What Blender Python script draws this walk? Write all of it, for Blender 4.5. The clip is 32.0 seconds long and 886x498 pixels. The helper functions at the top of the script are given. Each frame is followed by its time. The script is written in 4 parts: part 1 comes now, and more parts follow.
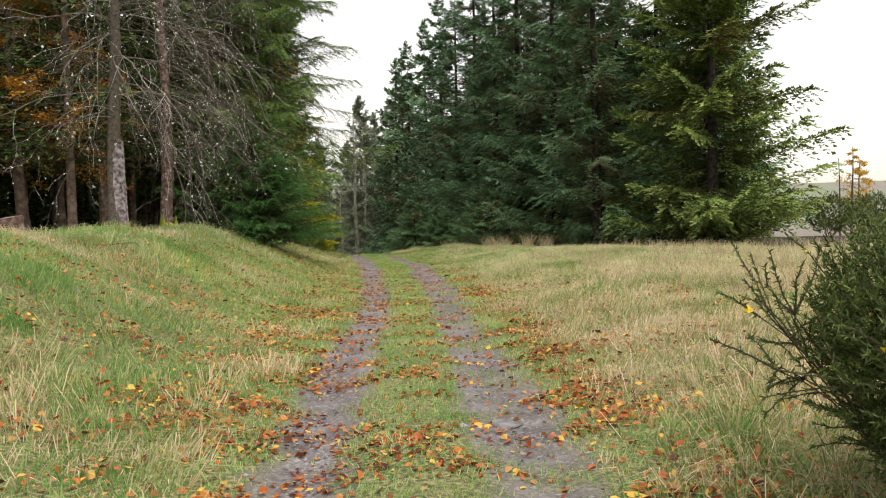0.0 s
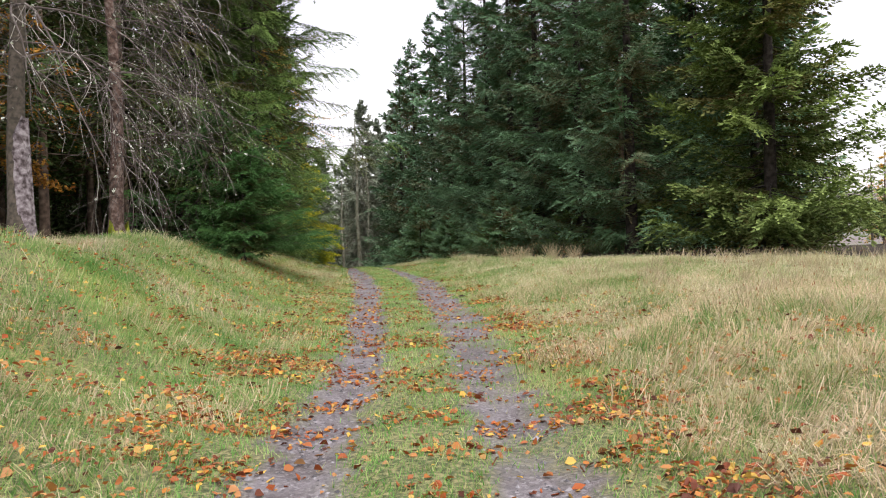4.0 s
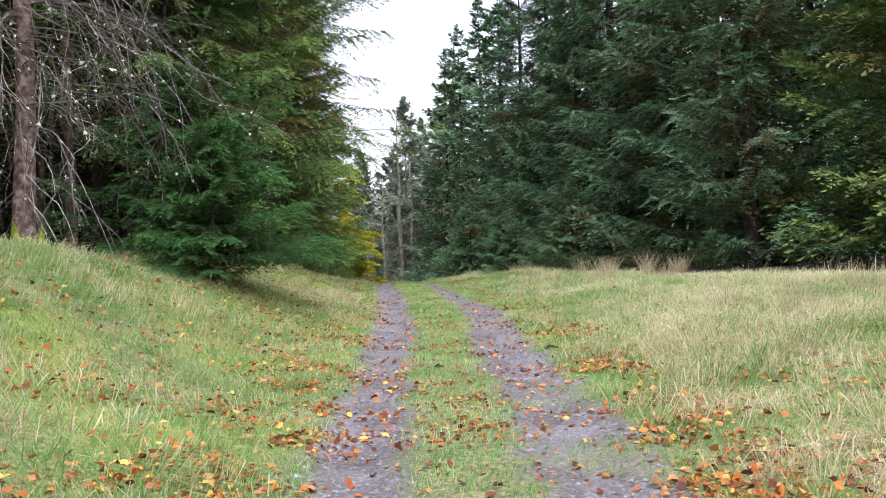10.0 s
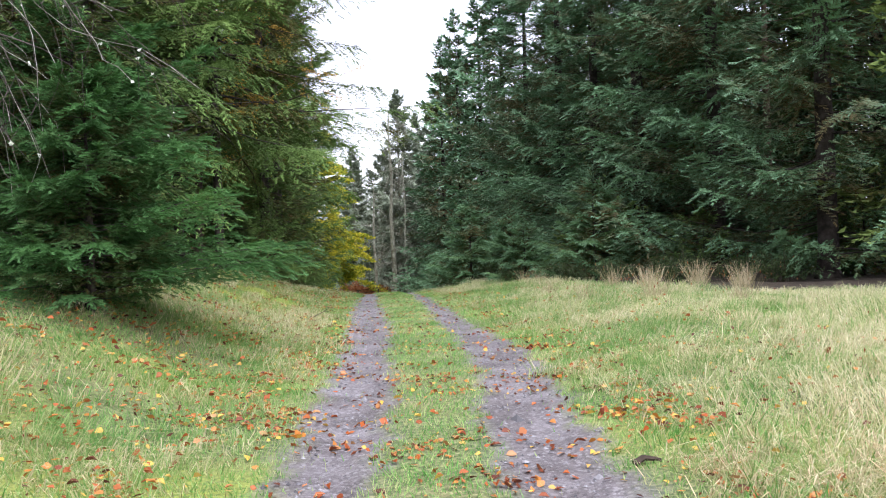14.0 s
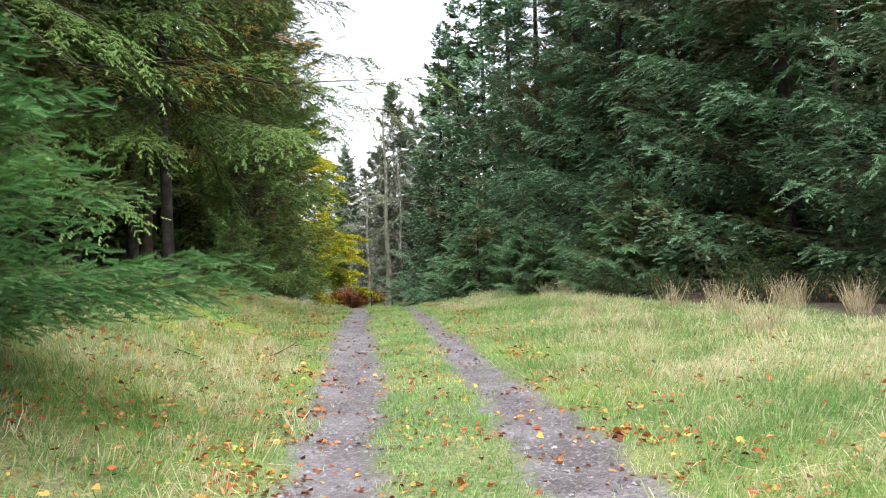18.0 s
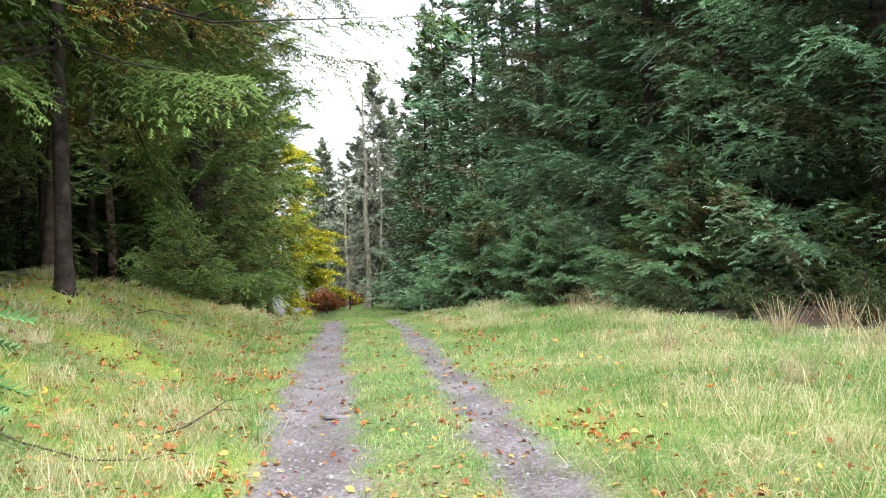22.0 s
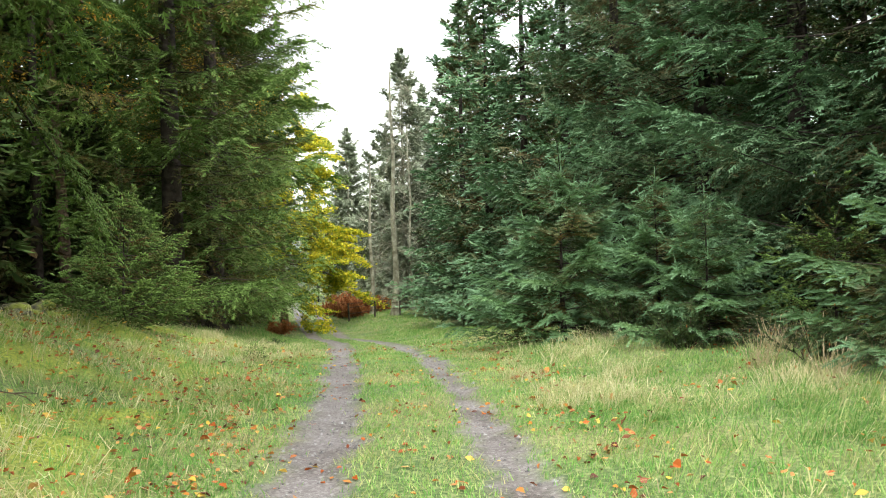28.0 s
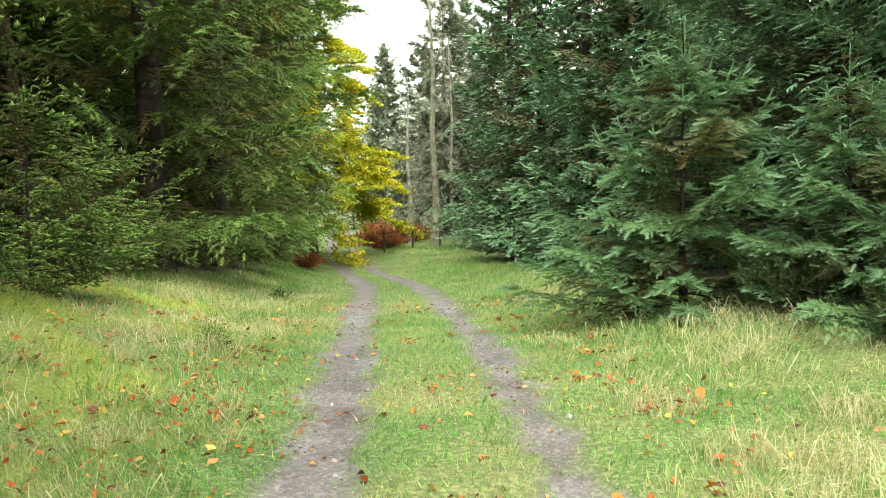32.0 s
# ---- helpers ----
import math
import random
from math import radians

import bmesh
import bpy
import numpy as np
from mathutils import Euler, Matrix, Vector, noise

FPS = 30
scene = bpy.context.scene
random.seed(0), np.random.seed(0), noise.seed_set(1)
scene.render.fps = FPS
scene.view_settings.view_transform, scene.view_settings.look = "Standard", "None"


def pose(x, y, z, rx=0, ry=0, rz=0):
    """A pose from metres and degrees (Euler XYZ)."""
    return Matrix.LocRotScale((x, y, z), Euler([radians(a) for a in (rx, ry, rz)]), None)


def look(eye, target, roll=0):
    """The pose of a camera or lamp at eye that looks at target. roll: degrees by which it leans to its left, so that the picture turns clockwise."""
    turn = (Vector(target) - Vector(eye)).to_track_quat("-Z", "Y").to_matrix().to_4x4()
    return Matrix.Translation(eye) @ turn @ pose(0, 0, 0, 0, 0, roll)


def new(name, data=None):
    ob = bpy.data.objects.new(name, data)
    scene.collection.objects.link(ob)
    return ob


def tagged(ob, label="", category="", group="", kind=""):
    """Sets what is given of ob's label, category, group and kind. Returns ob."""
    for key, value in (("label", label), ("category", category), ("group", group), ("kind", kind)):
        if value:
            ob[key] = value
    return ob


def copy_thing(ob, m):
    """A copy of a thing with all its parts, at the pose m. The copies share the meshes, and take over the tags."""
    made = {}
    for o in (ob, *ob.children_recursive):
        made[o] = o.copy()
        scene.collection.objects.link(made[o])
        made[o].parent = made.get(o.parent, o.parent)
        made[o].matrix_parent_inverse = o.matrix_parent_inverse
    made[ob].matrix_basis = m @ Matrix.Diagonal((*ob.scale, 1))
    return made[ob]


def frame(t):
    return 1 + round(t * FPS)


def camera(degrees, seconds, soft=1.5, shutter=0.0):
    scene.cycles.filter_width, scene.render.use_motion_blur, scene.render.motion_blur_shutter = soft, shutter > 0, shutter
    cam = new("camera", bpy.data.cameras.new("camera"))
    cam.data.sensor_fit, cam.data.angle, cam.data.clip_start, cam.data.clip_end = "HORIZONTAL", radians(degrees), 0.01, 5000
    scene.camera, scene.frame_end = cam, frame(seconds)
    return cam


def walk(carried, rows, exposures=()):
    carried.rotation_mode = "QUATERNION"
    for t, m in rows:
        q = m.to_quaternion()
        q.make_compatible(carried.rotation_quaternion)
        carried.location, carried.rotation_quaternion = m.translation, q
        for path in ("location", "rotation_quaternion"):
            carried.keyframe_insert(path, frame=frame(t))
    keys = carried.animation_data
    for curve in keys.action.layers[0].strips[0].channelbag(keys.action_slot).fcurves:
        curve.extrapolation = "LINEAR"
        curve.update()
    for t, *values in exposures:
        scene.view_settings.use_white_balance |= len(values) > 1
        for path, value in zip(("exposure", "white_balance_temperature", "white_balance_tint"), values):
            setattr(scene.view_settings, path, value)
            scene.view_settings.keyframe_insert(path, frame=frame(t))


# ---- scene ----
cam = camera(53.3, 32.0, 1.1)
PATH = [
    (0, (0.944, -1.499, 1.631), (1.006, 0.5, 1.581), -1.4),
    (0.5, (0.905, -0.773, 1.608), (0.967, 1.226, 1.562), -1.5),
    (1, (0.888, -0.059, 1.628), (0.95, 1.94, 1.583), -1.6),
    (1.5, (0.858, 0.642, 1.649), (0.92, 2.64, 1.607), -1.5),
    (2, (0.882, 1.4, 1.64), (0.946, 3.399, 1.596), -1.5),
    (2.5, (0.88, 2.125, 1.612), (0.943, 4.124, 1.573), -1.5),
    (3, (0.917, 2.85, 1.579), (0.979, 4.849, 1.541), -1.5),
    (3.5, (0.924, 3.55, 1.562), (0.981, 5.549, 1.531), -1.6),
    (5.5, (0.913, 6.32, 1.389), (0.943, 8.32, 1.38), -1.8),
    (6, (0.879, 7.033, 1.386), (0.906, 9.033, 1.379), -1.8),
    (6.5, (0.898, 7.723, 1.42), (0.925, 9.722, 1.412), -1.9),
    (7, (0.94, 8.446, 1.454), (0.95, 10.446, 1.447), -1.9),
    (7.5, (0.968, 9.199, 1.472), (0.954, 11.199, 1.466), -1.9),
    (8, (0.946, 9.982, 1.487), (0.913, 11.981, 1.482), -1.9),
    (8.5, (0.898, 10.644, 1.532), (0.839, 12.643, 1.529), -1.9),
    (9, (0.879, 11.369, 1.552), (0.815, 13.368, 1.549), -1.8),
    (9.5, (0.782, 12.073, 1.537), (0.722, 14.072, 1.534), -1.8),
    (10, (0.77, 12.806, 1.558), (0.715, 14.805, 1.555), -1.9),
    (10.5, (0.755, 13.532, 1.6), (0.697, 15.531, 1.598), -1.8),
    (11, (0.764, 14.226, 1.593), (0.705, 16.225, 1.592), -1.8),
    (11.5, (0.717, 14.901, 1.645), (0.664, 16.9, 1.646), -1.8),
    (12, (0.642, 15.595, 1.642), (0.597, 17.594, 1.642), -1.8),
    (12.5, (0.649, 16.337, 1.675), (0.604, 18.337, 1.676), -1.9),
    (13, (0.614, 17.076, 1.688), (0.569, 19.076, 1.688), -1.9),
    (13.5, (0.64, 17.845, 1.671), (0.595, 19.845, 1.671), -2.0),
    (14, (0.628, 18.598, 1.682), (0.583, 20.598, 1.682), -2.0),
    (14.5, (0.637, 19.284, 1.72), (0.588, 21.284, 1.718), -1.8),
    (16.5, (0.359, 21.85, 1.853), (0.304, 23.849, 1.859), -1.7),
    (17, (0.308, 22.518, 1.822), (0.26, 24.517, 1.827), -1.8),
    (17.5, (0.257, 23.171, 1.837), (0.218, 25.171, 1.841), -1.9),
    (18, (0.235, 23.769, 1.84), (0.202, 25.769, 1.843), -1.8),
    (18.5, (0.16, 24.355, 1.862), (0.136, 26.355, 1.864), -1.8),
    (19, (0.079, 24.987, 1.872), (0.062, 26.987, 1.874), -1.7),
    (19.5, (0.058, 25.668, 1.869), (0.045, 27.668, 1.87), -1.8),
    (20, (0.002, 26.361, 1.876), (-0.008, 28.361, 1.877), -1.9),
    (20.5, (-0.024, 27.106, 1.86), (-0.027, 29.106, 1.857), -1.8),
    (21, (-0.12, 27.814, 1.866), (-0.117, 29.814, 1.861), -1.8),
    (21.5, (-0.177, 28.499, 1.893), (-0.168, 30.499, 1.889), -1.7),
    (22, (-0.242, 29.164, 1.903), (-0.228, 31.164, 1.899), -1.7),
    (22.5, (-0.295, 29.799, 1.914), (-0.278, 31.799, 1.911), -1.7),
    (23, (-0.292, 30.434, 1.961), (-0.274, 32.434, 1.956), -1.8),
    (23.5, (-0.376, 31.037, 1.967), (-0.358, 33.036, 1.962), -1.8),
    (24, (-0.374, 31.654, 2.003), (-0.359, 33.654, 1.999), -1.9),
    (24.5, (-0.413, 32.25, 2.02), (-0.401, 34.25, 2.017), -1.9),
    (25, (-0.446, 32.867, 2.022), (-0.437, 34.867, 2.019), -1.9),
    (25.5, (-0.457, 33.517, 2.044), (-0.455, 35.517, 2.04), -1.9),
    (27.5, (-0.822, 36.316, 2.04), (-0.854, 38.316, 2.033), -1.5),
    (28, (-0.902, 37.02, 2.033), (-0.948, 39.019, 2.026), -1.5),
    (28.5, (-0.966, 37.749, 2.026), (-1.022, 39.748, 2.019), -1.5),
    (29, (-0.997, 38.441, 2.047), (-1.064, 40.44, 2.04), -1.5),
    (29.5, (-1.069, 39.129, 2.018), (-1.146, 41.127, 2.035), -1.5),
    (30, (-1.058, 39.78, 2.029), (-1.145, 41.777, 2.097), -1.6),
    (30.5, (-1.138, 40.342, 2.037), (-1.238, 42.34, 2.028), -1.5),
    (31, (-1.169, 41.021, 2.022), (-1.284, 43.014, 1.902), -1.4),
    (31.5, (-1.238, 41.714, 2.046), (-1.366, 43.704, 1.888), -1.5),
    (32, (-1.277, 42.429, 2.036), (-1.418, 44.416, 1.86), -1.3),
]
EXPOSURES = [(0, 1.12, 7400, 13), (3, 1.2, 7000, 18), (8, 1.5, 6200, 21), (14, 1.75, 6150, 20), (19, 2.0, 6500, 15), (25, 2.3, 6500, 14), (28, 2.3, 7100, 7), (32, 2.5, 7500, 2)]
walk(cam, [(t, look(eye, target, roll)) for t, eye, target, roll in PATH], EXPOSURES)

# ---- sky, sun ----
SUN_EL, SUN_AZ = radians(64), radians(158)
world = bpy.data.worlds.new("overcast_sky")
scene.world = world
world.use_nodes = True
wn, wl = world.node_tree.nodes, world.node_tree.links
sky = wn.new("ShaderNodeTexSky")
sky.sky_type, sky.sun_disc = "NISHITA", False
sky.sun_elevation, sky.sun_rotation = SUN_EL, SUN_AZ
sky.air_density, sky.dust_density, sky.ozone_density = 1.0, 1.5, 1.0
cloud = wn.new("ShaderNodeHueSaturation")
cloud.inputs["Saturation"].default_value = 0.3
wl.new(sky.outputs[0], cloud.inputs["Color"])
wl.new(cloud.outputs[0], wn["Background"].inputs["Color"])
wn["Background"].inputs["Strength"].default_value = 0.115
sun_data = bpy.data.lights.new("sun", "SUN")
sun_data.energy, sun_data.angle, sun_data.color = 1.4, radians(60), (1.0, 0.98, 0.95)
sun = new("sun", sun_data)
sun.matrix_world = look((0, 0, 60), (-60 * math.sin(SUN_AZ) / math.tan(SUN_EL), -60 * math.cos(SUN_AZ) / math.tan(SUN_EL), 0))

rng = np.random.default_rng(7)


# ---- materials ----
def material(name, colors, scale=4.0, rough=0.8, bump=0.0, bump_scale=60.0, island=0.0, spread=(0.35, 0.65), translucent=0.0, coord="Object", attr="", attr_color=None, spec=0.3, piece=0.0, detail=6.0, tone=0.0):
    """Colours blended by noise at one scale, varied per piece, with fine relief."""
    m = bpy.data.materials.new(name)
    m.use_nodes = True
    n, l = m.node_tree.nodes, m.node_tree.links
    b, out = n["Principled BSDF"], n["Material Output"]
    tc = n.new("ShaderNodeTexCoord")
    noi = n.new("ShaderNodeTexNoise")
    noi.inputs["Scale"].default_value, noi.inputs["Detail"].default_value = scale, detail
    l.new(tc.outputs[coord], noi.inputs["Vector"])
    fac = noi.outputs["Fac"]
    if island:
        geo = n.new("ShaderNodeNewGeometry")
        mix = n.new("ShaderNodeMix")
        mix.inputs["Factor"].default_value = island
        l.new(fac, mix.inputs["A"]), l.new(geo.outputs["Random Per Island"], mix.inputs["B"])
        fac = mix.outputs["Result"]
    if piece:
        info = n.new("ShaderNodeObjectInfo")
        mix = n.new("ShaderNodeMix")
        mix.inputs["Factor"].default_value = piece
        l.new(fac, mix.inputs["A"]), l.new(info.outputs["Random"], mix.inputs["B"])
        fac = mix.outputs["Result"]
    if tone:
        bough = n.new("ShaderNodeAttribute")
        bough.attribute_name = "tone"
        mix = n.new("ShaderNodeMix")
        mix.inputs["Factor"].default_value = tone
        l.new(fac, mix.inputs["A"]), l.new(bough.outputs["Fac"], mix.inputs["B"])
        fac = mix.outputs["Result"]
    ramp = n.new("ShaderNodeValToRGB")
    e = ramp.color_ramp.elements
    e[0].position, e[1].position = spread
    e[0].color, e[1].color = (*colors[0], 1), (*colors[-1], 1)
    for i, c in enumerate(colors[1:-1]):
        x = e.new(spread[0] + (spread[1] - spread[0]) * (i + 1) / (len(colors) - 1))
        x.color = (*c, 1)
    l.new(fac, ramp.inputs["Fac"])
    col = ramp.outputs["Color"]
    if attr:
        a = n.new("ShaderNodeAttribute")
        a.attribute_name = attr
        mx = n.new("ShaderNodeMix")
        mx.data_type = "RGBA"
        l.new(a.outputs["Fac"], mx.inputs["Factor"]), l.new(col, mx.inputs["A"])
        mx.inputs["B"].default_value = (*attr_color, 1)
        col = mx.outputs["Result"]
    l.new(col, b.inputs["Base Color"])
    b.inputs["Roughness"].default_value = rough
    b.inputs["Specular IOR Level"].default_value = spec
    if bump:
        fine = n.new("ShaderNodeTexNoise")
        fine.inputs["Scale"].default_value, fine.inputs["Detail"].default_value = bump_scale, 8
        l.new(tc.outputs[coord], fine.inputs["Vector"])
        bp = n.new("ShaderNodeBump")
        bp.inputs["Strength"].default_value, bp.inputs["Distance"].default_value = bump, 0.02
        l.new(fine.outputs["Fac"], bp.inputs["Height"]), l.new(bp.outputs["Normal"], b.inputs["Normal"])
    if translucent:
        tr, ms = n.new("ShaderNodeBsdfTranslucent"), n.new("ShaderNodeMixShader")
        l.new(col, tr.inputs["Color"])
        ms.inputs["Fac"].default_value = translucent
        l.new(b.outputs[0], ms.inputs[1]), l.new(tr.outputs[0], ms.inputs[2]), l.new(ms.outputs[0], out.inputs["Surface"])
    return m


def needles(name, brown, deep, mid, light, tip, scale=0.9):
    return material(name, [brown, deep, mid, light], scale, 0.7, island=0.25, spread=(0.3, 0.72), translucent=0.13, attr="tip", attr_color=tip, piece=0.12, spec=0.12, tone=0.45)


M_NEEDLE = needles("spruce_needles", (0.12, 0.085, 0.03), (0.05, 0.09, 0.024), (0.09, 0.155, 0.038), (0.15, 0.22, 0.055), (0.21, 0.36, 0.1))
M_NEEDLE_BLUE = needles("blue_spruce_needles", (0.13, 0.095, 0.042), (0.06, 0.115, 0.05), (0.1, 0.195, 0.085), (0.16, 0.28, 0.13), (0.26, 0.47, 0.3))
M_NEEDLE_YOUNG = needles("young_spruce_needles", (0.14, 0.085, 0.026), (0.055, 0.11, 0.036), (0.095, 0.19, 0.07), (0.15, 0.26, 0.1), (0.27, 0.47, 0.3), 1.6)
M_NEEDLE_FRESH = needles("fresh_spruce_needles", (0.07, 0.06, 0.018), (0.026, 0.075, 0.018), (0.048, 0.13, 0.03), (0.085, 0.185, 0.047), (0.13, 0.29, 0.11), 1.2)
M_NEEDLE_OLIVE = needles("olive_spruce_needles", (0.12, 0.09, 0.03), (0.07, 0.11, 0.028), (0.13, 0.19, 0.045), (0.2, 0.26, 0.065), (0.34, 0.46, 0.15), 0.8)
# Darker copy of the spruce needles: the forest's shade is put into the colour.
M_NEEDLE_SHADED = needles("shaded_spruce_needles", (0.07, 0.05, 0.022), (0.028, 0.05, 0.015), (0.05, 0.09, 0.024), (0.08, 0.13, 0.034), (0.14, 0.24, 0.075))
# Lichen grey, paled further to put distance haze into the colour.
M_NEEDLE_GREY = needles("lichened_hazy_spruce_needles", (0.15, 0.16, 0.11), (0.18, 0.22, 0.15), (0.25, 0.3, 0.21), (0.32, 0.37, 0.27), (0.36, 0.43, 0.33))
M_BARK = material("brown_bark", [(0.06, 0.045, 0.035), (0.13, 0.09, 0.065), (0.2, 0.15, 0.11)], 5, 0.95, 0.8, 30)
M_DARK_BARK = material("dark_spruce_bark", [(0.015, 0.012, 0.01), (0.035, 0.028, 0.023), (0.06, 0.05, 0.042)], 5, 0.95, 0.8, 30)
M_BARK_RED = material("red_brown_bark", [(0.055, 0.035, 0.028), (0.14, 0.09, 0.072), (0.28, 0.22, 0.19)], 7, 0.95, 1.0, 26)
M_DEADWOOD = material("grey_deadwood", [(0.06, 0.045, 0.045), (0.2, 0.17, 0.18), (0.36, 0.33, 0.34)], 11, 0.9, 0.8, 40)
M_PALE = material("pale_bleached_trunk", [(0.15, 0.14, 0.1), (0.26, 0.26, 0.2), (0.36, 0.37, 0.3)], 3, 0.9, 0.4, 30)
M_LICHEN_TWIG = material("lichened_twigs", [(0.05, 0.04, 0.035), (0.13, 0.11, 0.1), (0.52, 0.51, 0.45)], 6, 0.9, island=0.4, spread=(0.36, 0.78))
M_LICHEN = material("pale_lichen", [(0.45, 0.5, 0.42), (0.68, 0.72, 0.62)], 20, 0.95)
M_BEECH = material("yellow_beech_leaves", [(0.2, 0.3, 0.03), (0.5, 0.52, 0.05), (0.78, 0.66, 0.06)], 0.6, 0.6, island=0.6, spread=(0.3, 0.7), translucent=0.5)
M_LARCH = material("golden_larch_needles", [(0.42, 0.24, 0.03), (0.7, 0.45, 0.08)], 2, 0.7, island=0.6, translucent=0.35)
M_BRACKEN = material("rusty_bracken", [(0.2, 0.06, 0.02), (0.36, 0.13, 0.05), (0.45, 0.24, 0.1)], 2, 0.85, island=0.7, spread=(0.2, 0.8), translucent=0.2)
M_LEAF = material("fallen_beech_leaves", [(0.09, 0.03, 0.018), (0.22, 0.055, 0.018), (0.4, 0.1, 0.022), (0.34, 0.12, 0.04), (0.5, 0.19, 0.03), (0.42, 0.22, 0.1), (0.64, 0.42, 0.08)], 3, 0.5, island=0.9, spread=(0.1, 0.9), translucent=0.15)
M_GRASS = material("meadow_grass", [(0.16, 0.33, 0.09), (0.28, 0.43, 0.14), (0.5, 0.52, 0.26), (0.74, 0.65, 0.44)], 0.8, 0.75, island=0.3, spread=(0.36, 0.62), translucent=0.5)
M_DRY = material("dry_meadow_grass", [(0.1, 0.24, 0.05), (0.25, 0.33, 0.11), (0.54, 0.44, 0.25), (0.72, 0.58, 0.4)], 0.8, 0.8, island=0.3, spread=(0.35, 0.6), translucent=0.3)
M_TURF = material("short_turf", [(0.12, 0.32, 0.07), (0.22, 0.44, 0.12), (0.4, 0.53, 0.19), (0.6, 0.55, 0.3)], 1.1, 0.75, island=0.3, spread=(0.36, 0.68), translucent=0.45)
M_LUSH = material("lush_grass", [(0.12, 0.29, 0.075), (0.2, 0.38, 0.11), (0.35, 0.47, 0.17), (0.62, 0.58, 0.33)], 0.9, 0.75, island=0.35, spread=(0.36, 0.7), translucent=0.5)
M_STRAW = material("straw_grass", [(0.25, 0.24, 0.1), (0.52, 0.43, 0.27), (0.74, 0.64, 0.48)], 0.8, 0.8, island=0.4, spread=(0.3, 0.7), translucent=0.25)
M_PALE_STRAW = material("pale_straw_grass", [(0.4, 0.43, 0.2), (0.62, 0.59, 0.35), (0.82, 0.77, 0.55)], 0.8, 0.8, island=0.4, spread=(0.34, 0.68), translucent=0.45)
M_RUSH = material("dry_rushes", [(0.26, 0.25, 0.12), (0.5, 0.43, 0.27), (0.6, 0.48, 0.34)], 2, 0.8, island=0.6, spread=(0.2, 0.8), translucent=0.3)
M_MOSS = material("bright_moss", [(0.14, 0.2, 0.015), (0.3, 0.36, 0.03), (0.42, 0.44, 0.06)], 5, 0.95, 1.0, 60)
M_STONE = material("track_stones", [(0.08, 0.08, 0.085), (0.16, 0.155, 0.165), (0.3, 0.3, 0.31)], 8, 0.75, 0.4, 60, island=0.7, spread=(0.2, 0.8))
M_GORSE = material("gorse_spines", [(0.04, 0.06, 0.02), (0.075, 0.12, 0.03), (0.13, 0.18, 0.05)], 1.5, 0.7, island=0.6, translucent=0.2)
M_FLOWER = material("gorse_flowers", [(0.6, 0.42, 0.02), (0.75, 0.55, 0.03)], 5, 0.6)
M_POST = material("weathered_post", [(0.05, 0.045, 0.035), (0.12, 0.1, 0.08)], 12, 0.95, 0.6, 50)
M_TWIG = material("dark_twigs", [(0.035, 0.025, 0.02), (0.1, 0.075, 0.055)], 6, 0.95)


